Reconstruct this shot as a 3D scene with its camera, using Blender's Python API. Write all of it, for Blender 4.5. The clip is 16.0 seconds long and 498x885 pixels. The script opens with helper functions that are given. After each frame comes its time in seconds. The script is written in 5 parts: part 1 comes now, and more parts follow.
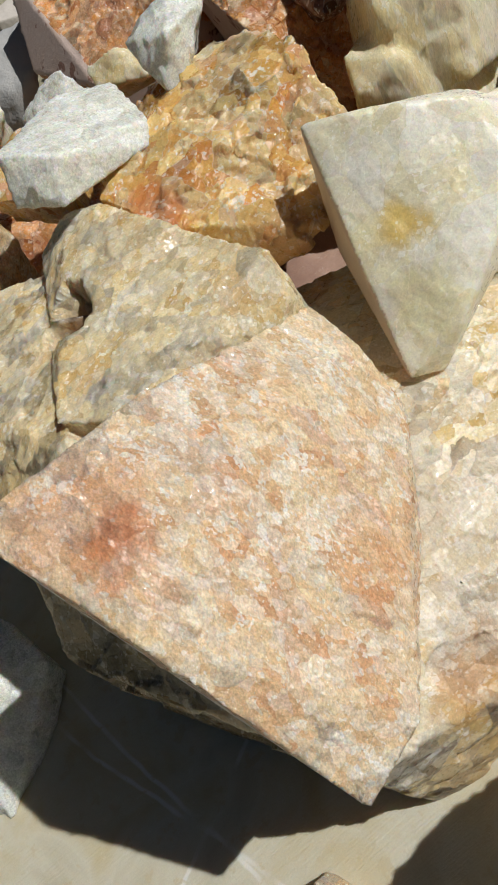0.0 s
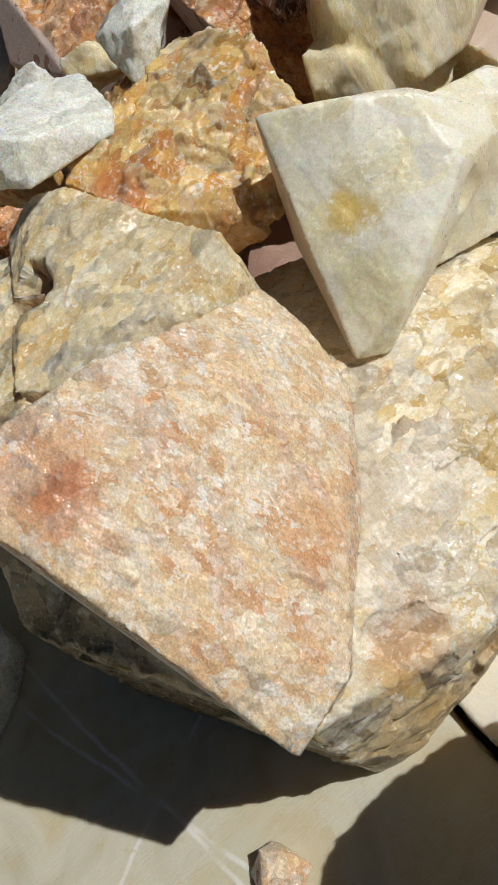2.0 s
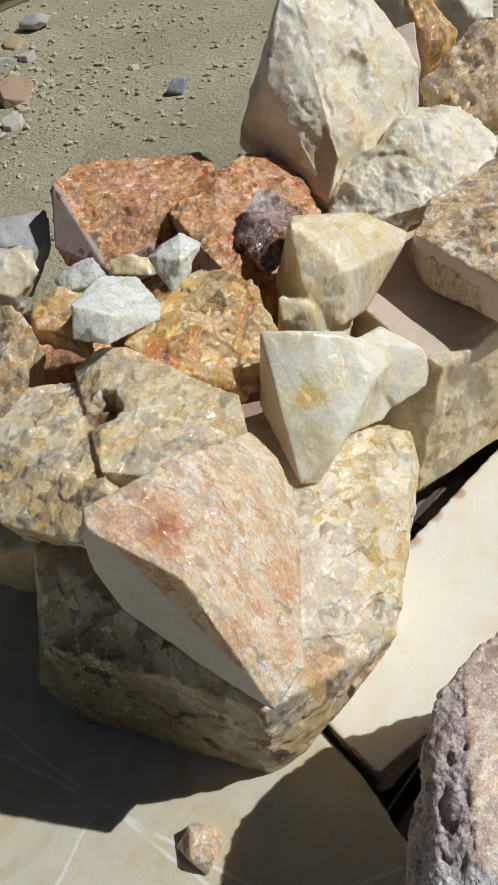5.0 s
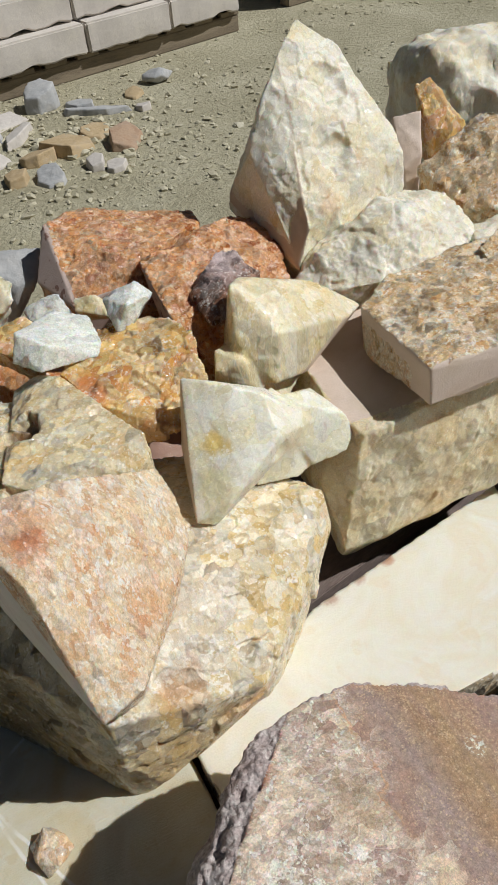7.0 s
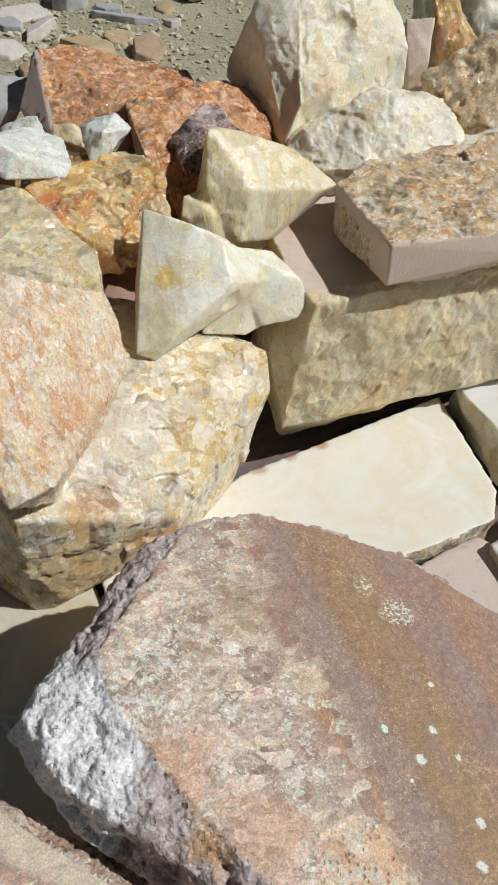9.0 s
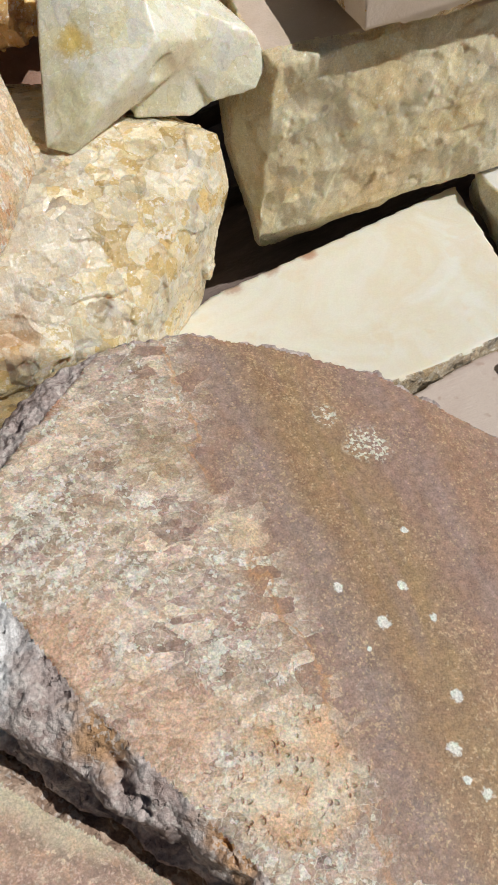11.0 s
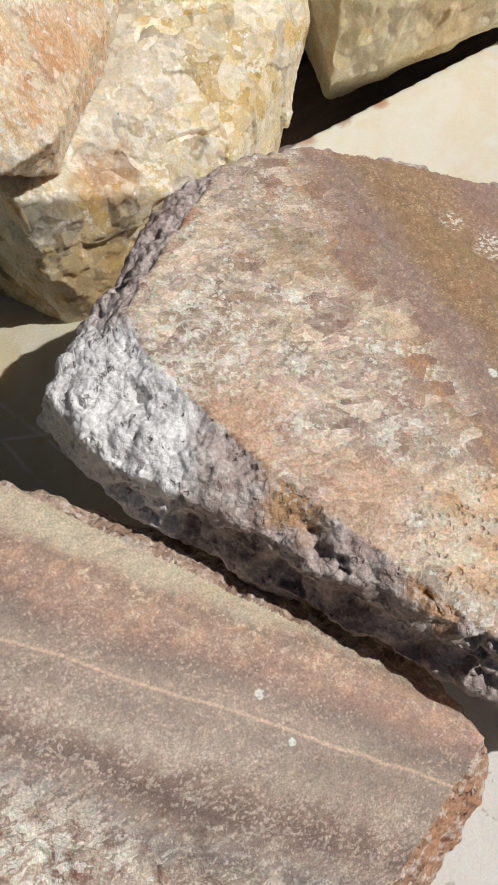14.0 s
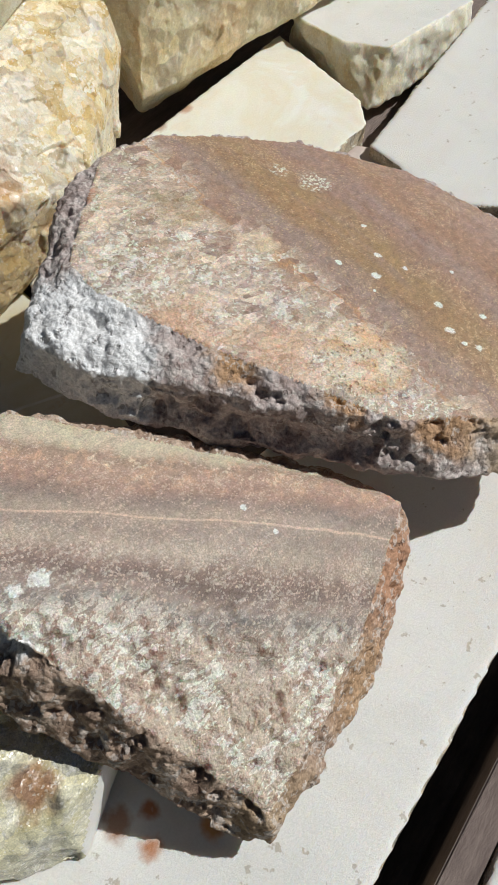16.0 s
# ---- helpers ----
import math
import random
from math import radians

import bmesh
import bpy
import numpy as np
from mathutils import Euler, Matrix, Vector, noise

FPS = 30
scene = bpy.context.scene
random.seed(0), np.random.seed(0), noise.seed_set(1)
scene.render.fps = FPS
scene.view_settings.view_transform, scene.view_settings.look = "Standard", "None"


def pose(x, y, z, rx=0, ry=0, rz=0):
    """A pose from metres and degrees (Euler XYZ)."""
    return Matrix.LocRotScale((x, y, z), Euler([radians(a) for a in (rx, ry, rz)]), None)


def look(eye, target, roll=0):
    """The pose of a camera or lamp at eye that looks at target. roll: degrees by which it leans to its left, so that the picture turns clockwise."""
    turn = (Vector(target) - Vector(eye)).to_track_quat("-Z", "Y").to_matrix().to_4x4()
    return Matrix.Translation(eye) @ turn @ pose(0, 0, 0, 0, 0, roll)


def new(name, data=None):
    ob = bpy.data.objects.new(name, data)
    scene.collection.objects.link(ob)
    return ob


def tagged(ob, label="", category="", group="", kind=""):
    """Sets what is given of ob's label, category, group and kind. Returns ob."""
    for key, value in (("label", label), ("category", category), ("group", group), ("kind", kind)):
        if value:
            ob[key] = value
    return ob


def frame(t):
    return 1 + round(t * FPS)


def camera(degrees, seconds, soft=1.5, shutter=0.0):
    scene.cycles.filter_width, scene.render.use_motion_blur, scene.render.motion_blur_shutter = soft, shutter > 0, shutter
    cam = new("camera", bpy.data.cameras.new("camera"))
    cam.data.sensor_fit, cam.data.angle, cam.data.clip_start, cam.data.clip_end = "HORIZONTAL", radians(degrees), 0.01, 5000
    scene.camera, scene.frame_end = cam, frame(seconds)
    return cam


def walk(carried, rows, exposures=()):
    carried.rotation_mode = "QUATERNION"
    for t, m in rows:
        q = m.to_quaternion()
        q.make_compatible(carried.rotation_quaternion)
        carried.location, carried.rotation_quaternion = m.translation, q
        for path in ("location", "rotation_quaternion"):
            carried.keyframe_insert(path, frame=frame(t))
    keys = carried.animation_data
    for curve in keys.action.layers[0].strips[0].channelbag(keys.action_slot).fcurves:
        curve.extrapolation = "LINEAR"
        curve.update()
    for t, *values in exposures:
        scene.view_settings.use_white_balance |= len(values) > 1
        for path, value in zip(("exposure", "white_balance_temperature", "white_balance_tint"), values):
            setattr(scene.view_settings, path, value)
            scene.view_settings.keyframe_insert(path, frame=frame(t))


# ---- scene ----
cam = camera(35.20, 16.0, soft=0.9)
# seconds, place in metres, turn in degrees
PATH = [
    (0.0, 0.1196, -0.1174, 1.2362, 32.3, 24.51, -33.27),
    (0.5, 0.1101, -0.0956, 1.2149, 30.88, 25.06, -31.67),
    (1.0, 0.1095, -0.0938, 1.1958, 30.56, 24.91, -31.21),
    (1.5, 0.1199, -0.1158, 1.2009, 31.6, 24.38, -31.74),
    (2.0, 0.1216, -0.1466, 1.2337, 33.3, 22.91, -32.67),
    (2.5, 0.1216, -0.1572, 1.2621, 34.93, 20.6, -33.93),
    (3.0, 0.0851, -0.1547, 1.2982, 36.78, 17.49, -35.45),
    (3.2, 0.0642, -0.154, 1.3097, 37.48, 16.2, -36.03),
    (5.3, -0.0564, -0.2422, 1.4226, 44.12, 4.45, -36.75),
    (5.5, -0.0592, -0.2522, 1.417, 44.64, 4.32, -36.23),
    (6.0, -0.0437, -0.2914, 1.4196, 45.68, 4.47, -34.09),
    (6.5, 0.0198, -0.3105, 1.4312, 46.64, 4.33, -30.73),
    (7.0, 0.0605, -0.3378, 1.4335, 47.76, 3.89, -27.29),
    (7.5, 0.0592, -0.371, 1.4399, 48.77, 2.28, -24.79),
    (8.0, 0.0646, -0.4027, 1.4316, 48.58, 0.11, -22.95),
    (8.5, 0.0598, -0.4158, 1.4016, 47.16, -2.32, -22.02),
    (9.0, 0.059, -0.4179, 1.3671, 44.84, -4.18, -22.05),
    (9.5, 0.0918, -0.4134, 1.3321, 42.05, -5.09, -22.6),
    (9.7, 0.1031, -0.4131, 1.3232, 40.74, -4.7, -22.8),
    (11.8, 0.1755, -0.3836, 1.249, 31.19, 4.64, -21.18),
    (12.0, 0.1653, -0.3849, 1.2461, 30.87, 4.81, -21.02),
    (12.5, 0.1408, -0.3941, 1.2363, 29.92, 4.82, -20.9),
    (13.0, 0.1179, -0.3985, 1.2271, 29.13, 4.54, -21.14),
    (13.5, 0.088, -0.4043, 1.2271, 29.0, 3.84, -22.3),
    (14.0, 0.0627, -0.4188, 1.2347, 29.25, 2.97, -24.58),
    (14.5, 0.041, -0.4423, 1.2411, 29.6, 2.36, -28.42),
    (15.0, 0.0149, -0.4694, 1.2529, 30.09, 1.74, -32.96),
    (15.5, -0.0198, -0.491, 1.2834, 30.57, 1.04, -37.7),
    (16.0, -0.0582, -0.5053, 1.3027, 31.38, 0.22, -42.75),
]
walk(cam, [(t, pose(*row)) for t, *row in PATH], exposures=[(0.0, -0.12, 6500, 10), (3.0, -0.12, 6500, 10), (5.5, -0.03, 6250, 10), (9.0, -0.03, 6250, 10), (9.7, -0.06, 6350, 10), (12.5, -0.11, 6600, 11), (13.5, -0.08, 6650, 12), (15.0, -0.03, 6450, 11), (16.0, 0.0, 6300, 8)])

# ---- world ----
SUN = Vector((0.75, -0.42, 1.0)).normalized()
world = bpy.data.worlds.new("world")
scene.world = world
world.use_nodes = True
wn = world.node_tree.nodes
wn.clear()
sky = wn.new("ShaderNodeTexSky")
sky.sky_type = "NISHITA"
sky.sun_disc = False
sky.sun_elevation = math.asin(SUN.z)
sky.sun_rotation = math.atan2(SUN.x, SUN.y)
bg = wn.new("ShaderNodeBackground")
bg.inputs[1].default_value = 0.0145
wout = wn.new("ShaderNodeOutputWorld")
world.node_tree.links.new(sky.outputs[0], bg.inputs[0])
world.node_tree.links.new(bg.outputs[0], wout.inputs[0])
sun = new("sun", bpy.data.lights.new("sun", "SUN"))
sun.data.energy = 3.5
sun.data.angle = radians(0.55)
sun.data.color = (1.0, 0.985, 0.955)
sun.matrix_world = look(SUN * 10, (0, 0, 0))
scene.view_settings.exposure = 0.0

# ---- materials ----
M = {}


def soft(c, amount=0.05):
    """A colour drawn towards grey of the same lightness."""
    grey = 0.2126 * c[0] + 0.7152 * c[1] + 0.0722 * c[2]
    return tuple(v + amount * (grey - v) for v in c)


def srgb(*values):
    """A linear colour from the eight-bit numbers by which one would pick it on a screen."""
    return soft(tuple((v / 255 / 12.92) if v < 11 else ((v / 255 + 0.055) / 1.055) ** 2.4 for v in values))


def nodes_of(name):
    m = bpy.data.materials.new(name)
    m.use_nodes = True
    nt = m.node_tree
    nt.nodes.clear()
    out = nt.nodes.new("ShaderNodeOutputMaterial")
    bsdf = nt.nodes.new("ShaderNodeBsdfPrincipled")
    nt.links.new(bsdf.outputs[0], out.inputs[0])
    M[name] = m
    return m, nt, bsdf


class Net:
    """Small helper that chains shader nodes."""

    def __init__(self, nt):
        self.nt = nt
        self.co = nt.nodes.new("ShaderNodeTexCoord").outputs["Object"]

    def put(self, kind, props=(), **ins):
        n = self.nt.nodes.new("ShaderNode" + kind)
        props = dict(props)
        if "operation" in props:
            n.operation = props["operation"]
        if "feature" in props:
            n.feature = props["feature"]
        if "distance" in props:
            n.distance = props["distance"]
        if "interpolation_type" in props:
            n.interpolation_type = props["interpolation_type"]
        if "data_type" in props:
            n.data_type, n.blend_type = props["data_type"], props["blend_type"]
        for k, v in ins.items():
            sock = n.inputs[int(k[1:])] if k[0] == "i" and k[1:].isdigit() else n.inputs[k.replace("_", " ")]
            if isinstance(v, bpy.types.NodeSocket):
                self.nt.links.new(v, sock)
            else:
                sock.default_value = v
        return n

    def noise(self, scale, detail=4, rough=0.55, dist=0.0, co=None):
        return self.put("TexNoise", Vector=co or self.co, Scale=scale, Detail=detail, Roughness=rough, Distortion=dist).outputs[0]

    def math(self, op, a, b=0.5, c=0.0):
        return self.put("Math", {"operation": op}, i0=a, i1=b, i2=c).outputs[0]

    def vmath(self, op, a, b=(0, 0, 0)):
        n = self.put("VectorMath", {"operation": op}, i0=a, i1=b)
        return n.outputs["Value"] if op in ("DOT_PRODUCT", "DISTANCE", "LENGTH") else n.outputs[0]

    def ramp(self, fac, stops, mode="LINEAR"):
        n = self.put("ValToRGB", i0=fac)
        n.color_ramp.interpolation = mode
        el = n.color_ramp.elements
        while len(el) < len(stops):
            el.new(0.5)
        for e, (p, c) in zip(el, stops):
            e.position = p
            e.color = (*c, 1) if len(c) == 3 else c
        return n.outputs[0]

    def step(self, v, lo, hi):
        n = self.put("MapRange", {"interpolation_type": "SMOOTHSTEP"}, Value=v, From_Min=lo, From_Max=hi)
        return n.outputs[0]

    def mix(self, fac, a, b, mode="MIX"):
        n = self.put("Mix", {"data_type": "RGBA", "blend_type": mode})
        for sock, v in ((n.inputs[0], fac), (n.inputs[6], a), (n.inputs[7], b)):
            if isinstance(v, bpy.types.NodeSocket):
                self.nt.links.new(v, sock)
            else:
                sock.default_value = (*v, 1) if isinstance(v, tuple) and len(v) == 3 else v
        return n.outputs[2]

    def cells(self, scale, co=None, rand=1.0):
        return self.put("TexVoronoi", {"feature": "F1"}, Vector=co or self.co, Scale=scale, Randomness=rand)

    def facets(self, scale, co=None, metric="EUCLIDEAN"):
        """A height of many small tilted planes, as on broken crystals, and the random value of each."""
        base = co or self.co
        v = self.put("TexVoronoi", {"feature": "F1", "distance": metric}, Vector=base, Scale=scale)
        off = self.vmath("SUBTRACT", base, v.outputs["Position"])
        lean = self.vmath("SUBTRACT", v.outputs["Color"], (0.5, 0.5, 0.5))
        return self.vmath("DOT_PRODUCT", off, lean), v.outputs["Color"]

    def rims(self, scale, width, co, metric="EUCLIDEAN"):
        """1 along the joints between cells of any metric."""
        near = self.put("TexVoronoi", {"feature": "F1", "distance": metric}, Vector=co, Scale=scale).outputs["Distance"]
        next_ = self.put("TexVoronoi", {"feature": "F2", "distance": metric}, Vector=co, Scale=scale).outputs["Distance"]
        return self.math("SUBTRACT", 1.0, self.step(self.math("SUBTRACT", next_, near), 0.0, width))

    def tint(self, col, fac, lo, hi):
        """Darken or lighten a colour by a value from 0 to 1."""
        return self.mix(1.0, col, self.ramp(fac, [(0.0, (lo, lo, lo)), (1.0, (hi, hi, hi))]), "MULTIPLY")

    def crumbs(self, scale, amount, co=None):
        """Angular grains, of which a share between 0 and 1, given by amount, is picked."""
        v = self.cells(scale, co)
        return self.step(self.math("SUBTRACT", amount, self.put("SeparateColor", i0=v.outputs["Color"]).outputs[0]), 0.0, 0.03)

    def gritty(self, col, scale, amount, co=None):
        """Fine light and dark grains over a colour."""
        g = self.noise(scale, 3, 0.7, 0, co)
        lo, hi = 1.0 - amount, 1.0 + amount
        return self.mix(1.0, col, self.ramp(g, [(0.36, (lo, lo, lo)), (0.5, (1.0, 1.0, 1.0)), (0.62, (hi, hi, hi))]), "MULTIPLY")

    def bump(self, height, distance, strength=1.0, normal=None):
        n = self.put("Bump", Height=height, Distance=distance, Strength=strength)
        if normal is not None:
            self.nt.links.new(normal, n.inputs["Normal"])
        return n.outputs[0]


def warped(k, co, amount, scale=45.0):
    wob = k.put("TexNoise", Vector=co, Scale=scale, Detail=2.0).outputs["Color"]
    sc = k.put("VectorMath", {"operation": "SCALE"}, i0=k.vmath("SUBTRACT", wob, (0.5, 0.5, 0.5)))
    sc.inputs["Scale"].default_value = amount
    return k.vmath("ADD", co, sc.outputs[0])


# Ragged round patches: stain marks, and painted shade on the base boulder.
def stained_and_shaded(k, col, stains_and_shade, calm=None):
    for centre, radius, colour, amount in stains_and_shade:
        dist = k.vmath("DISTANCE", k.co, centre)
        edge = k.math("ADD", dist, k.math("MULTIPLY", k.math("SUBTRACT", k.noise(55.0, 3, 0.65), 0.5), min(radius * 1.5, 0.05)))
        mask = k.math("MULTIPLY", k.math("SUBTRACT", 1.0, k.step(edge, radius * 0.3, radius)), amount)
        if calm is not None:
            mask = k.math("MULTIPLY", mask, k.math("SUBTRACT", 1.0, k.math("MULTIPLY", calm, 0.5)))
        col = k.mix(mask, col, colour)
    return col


def translucent(b, sub, radius=(0.012, 0.0082, 0.005)):
    if sub < 0.3:
        return
    b.inputs["Subsurface Weight"].default_value = sub
    b.inputs["Subsurface Radius"].default_value = radius
    b.inputs["Subsurface Scale"].default_value = 1.0


def calcite(name, cols, scale=22.0, cell=110.0, white=0.25, speck=(0.83, 0.80, 0.73), vary=0.2, rough=0.42, sub=0.25, bump=1.0, stains_and_shade=(), stretch=None, warp=0.006, fine=420.0, dirt=0.10, gloss=0.86, spread=0.34, seams=0.3, grain=1.0, satin=()):
    """Broken calcite: a mosaic of angular crystals in soft colour clouds, sugary white patches, pale joints, stain and
    painted-shade patches and glinting facets.
    """
    m, nt, b = nodes_of(name)
    k = Net(nt)
    co = k.co
    if stretch:
        co = k.put("Mapping", Vector=co, Rotation=tuple(radians(a) for a in stretch[0]), Scale=stretch[1]).outputs[0]
    turned = k.put("Mapping", Vector=co, Rotation=(0.6, 0.5, 0.9), Scale=(1.0, 1.25, 0.8)).outputs[0]
    cow = warped(k, warped(k, turned, warp), 0.0014, 330.0)
    big = k.noise(scale, 3, 0.55, 0.6, co)
    mid = k.noise(scale * 3.3, 4, 0.66, 0.3, co)
    h1, c1 = k.facets(cell, cow, "MANHATTAN")
    h2, c2 = k.facets(cell * 2.3, cow, "MANHATTAN")
    h3, c3 = k.facets(900.0, co)
    r1, r2, r3 = (k.put("SeparateColor", i0=c) for c in (c1, c2, c3))
    pick = k.math("ADD", 0.175, k.math("ADD", k.math("MULTIPLY", big, 0.42), k.math("MULTIPLY", mid, 0.23)))
    for r, amount in ((r1.outputs[0], vary * 1.5), (r2.outputs[1], vary), (r3.outputs[0], 0.05)):
        pick = k.math("ADD", pick, k.math("MULTIPLY", k.math("SUBTRACT", r, 0.5), amount))
    n = len(cols)
    col = k.ramp(pick, [(0.5 - spread / 2 + spread * i / max(1, n - 1), c) for i, c in enumerate(cols)])
    # each crystal clouds over from one side to the other
    cloudy = k.math("ADD", 0.5, k.math("ADD", k.math("MULTIPLY", h1, cell * 0.9), k.math("MULTIPLY", h2, cell * 1.4)))
    col = k.tint(col, cloudy, 1.0 - 0.9 * vary, 1.0 + 0.75 * vary)
    col = k.tint(col, k.math("ADD", k.math("MULTIPLY", r1.outputs[2], 0.6), k.math("MULTIPLY", r2.outputs[1], 0.4)), 1.0 - 1.1 * vary, 1.0 + 0.55 * vary)
    # some crystals are milky
    milk = k.math("MULTIPLY", k.step(r1.outputs[1], 0.62, 0.7), 0.4 * white + 0.06)
    milk = k.math("ADD", milk, k.math("MULTIPLY", k.step(r2.outputs[0], 0.70, 0.76), 0.7 * white + 0.08))
    col = k.mix(milk, col, speck)
    # sugary crumbs
    share = k.math("MULTIPLY", k.step(k.noise(scale * 2.6, 4, 0.7, 0.3, co), 0.60 - 0.3 * white, 0.82 - 0.3 * white), min(0.7, 0.25 + white))
    sug = k.math("MAXIMUM", k.crumbs(300.0, share, cow), k.math("MULTIPLY", k.crumbs(620.0, k.math("ADD", share, 0.06), cow), 0.8))
    col = k.mix(k.math("MULTIPLY", sug, 0.75), col, speck)
    # pale healed joints, and dark open ones
    where = k.noise(scale * 2.2, 4, 0.6, 0, co)
    rim = k.math("MAXIMUM", k.rims(cell, 0.06, cow, "MANHATTAN"), k.math("MULTIPLY", k.rims(cell * 2.3, 0.08, cow, "MANHATTAN"), 0.6))
    col = k.mix(k.math("MULTIPLY", k.math("MULTIPLY", rim, k.step(where, 0.44, 0.60)), seams), col, speck)
    gap = k.math("MULTIPLY", rim, k.math("SUBTRACT", 1.0, k.step(where, 0.34, 0.46)))
    col = k.mix(k.math("MULTIPLY", gap, 0.3 * min(1.0, seams * 2)), col, srgb(150, 108, 70))
    for centre, radius, amount in satin:
        dist = k.math("ADD", k.vmath("DISTANCE", k.co, centre), k.math("MULTIPLY", k.math("SUBTRACT", k.noise(70.0, 4, 0.65), 0.5), radius))
        fibres = k.noise(160.0, 4, 0.7, 0, k.put("Mapping", Vector=k.co, Rotation=(0.3, 0.7, 0.5), Scale=(5.0, 1.0, 1.0)).outputs[0])
        col = k.mix(k.math("MULTIPLY", k.math("SUBTRACT", 1.0, k.step(dist, radius * 0.75, radius)), amount), col, k.ramp(fibres, [(0.35, srgb(216, 200, 178)), (0.6, srgb(241, 233, 218))]))
    flecks = k.step(k.noise(560.0, 3, 0.6, 0, co), 0.64, 0.70)
    col = k.mix(k.math("MULTIPLY", flecks, 0.65), col, (0.92, 0.90, 0.85))
    col = stained_and_shaded(k, col, stains_and_shade, sug)
    soil = k.step(k.noise(scale * 8.0, 5, 0.72, 0, co), 0.64, 0.72)
    col = k.mix(k.math("MULTIPLY", soil, dirt), col, (0.30, 0.18, 0.10))
    dots = k.step(k.noise(310.0, 2, 0.5, 0, co), 0.74, 0.77)
    col = k.mix(k.math("MULTIPLY", dots, min(0.8, dirt * 6)), col, (0.20, 0.12, 0.07))
    col = k.gritty(col, 420.0, 0.12 * grain, co)
    col = k.gritty(col, 1000.0, 0.18 * grain, co)
    k.nt.links.new(col, b.inputs["Base Color"])
    glint = k.step(r2.outputs[2], gloss + 0.04, gloss + 0.07)
    spark = k.step(r3.outputs[2], 0.9, 0.93)
    shine = k.math("MAXIMUM", glint, spark)
    r = k.math("SUBTRACT", k.math("ADD", rough, k.math("MULTIPLY", sug, 0.15)), k.math("MULTIPLY", shine, rough - 0.14))
    k.nt.links.new(r, b.inputs["Roughness"])
    height = k.math("ADD", k.math("MULTIPLY", h1, 1.1 * bump), k.math("MULTIPLY", h2, 0.7 * bump))
    height = k.math("ADD", height, k.math("MULTIPLY", h3, 0.5 * bump * grain))
    height = k.math("ADD", height, k.math("MULTIPLY", k.noise(fine * 0.35, 4, 0.66, 0, co), 0.0006 * bump * grain + 0.0002))
    nrm = k.bump(height, 1.0, 1.0)
    k.nt.links.new(nrm, b.inputs["Normal"])
    translucent(b, sub)
    return m


def rind(name, white, rusty, base=((158, 138, 130), (190, 174, 168), (212, 200, 194))):
    """Chalky weathered crust. white: centre and radius of its palest part; rusty: centres, radii and colours of brown patches."""
    m, nt, b = nodes_of(name)
    k = Net(nt)
    n1 = k.noise(60.0, 5, 0.7, 0.3)
    col = k.ramp(n1, [(0.34, srgb(*base[0])), (0.5, srgb(*base[1])), (0.64, srgb(*base[2]))])
    col = stained_and_shaded(k, col, rusty)
    crumb = k.crumbs(330.0, k.math("MULTIPLY", k.step(k.noise(55.0, 4, 0.7), 0.42, 0.62), 0.6), warped(k, k.co, 0.003, 160.0))
    col = k.mix(k.math("MULTIPLY", crumb, 0.5), col, srgb(222, 214, 206))
    for centre, radius in white:
        dist = k.math("ADD", k.vmath("DISTANCE", k.co, centre), k.math("MULTIPLY", k.math("SUBTRACT", k.noise(45.0, 4, 0.65), 0.5), radius * 0.9))
        col = k.mix(k.math("SUBTRACT", 1.0, k.step(dist, radius * 0.75, radius)), col, k.ramp(n1, [(0.3, srgb(228, 225, 222)), (0.6, srgb(248, 247, 246))]))
    pit = k.step(k.noise(150.0, 3, 0.6), 0.60, 0.68)
    col = k.mix(k.math("MULTIPLY", pit, 0.45), col, srgb(112, 92, 84))
    col = k.gritty(col, 520.0, 0.18)
    k.nt.links.new(col, b.inputs["Base Color"])
    b.inputs["Roughness"].default_value = 0.95
    b.inputs["Specular IOR Level"].default_value = 0.12
    lump = k.cells(260.0, warped(k, k.co, 0.003, 120.0)).outputs["Distance"]
    height = k.math("ADD", k.math("MULTIPLY", lump, -0.0014), k.math("MULTIPLY", k.noise(420.0, 4, 0.7), 0.0016))
    height = k.math("SUBTRACT", height, k.math("MULTIPLY", pit, 0.0012))
    nrm = k.bump(height, 1.0, 1.0)
    k.nt.links.new(nrm, b.inputs["Normal"])
    return m


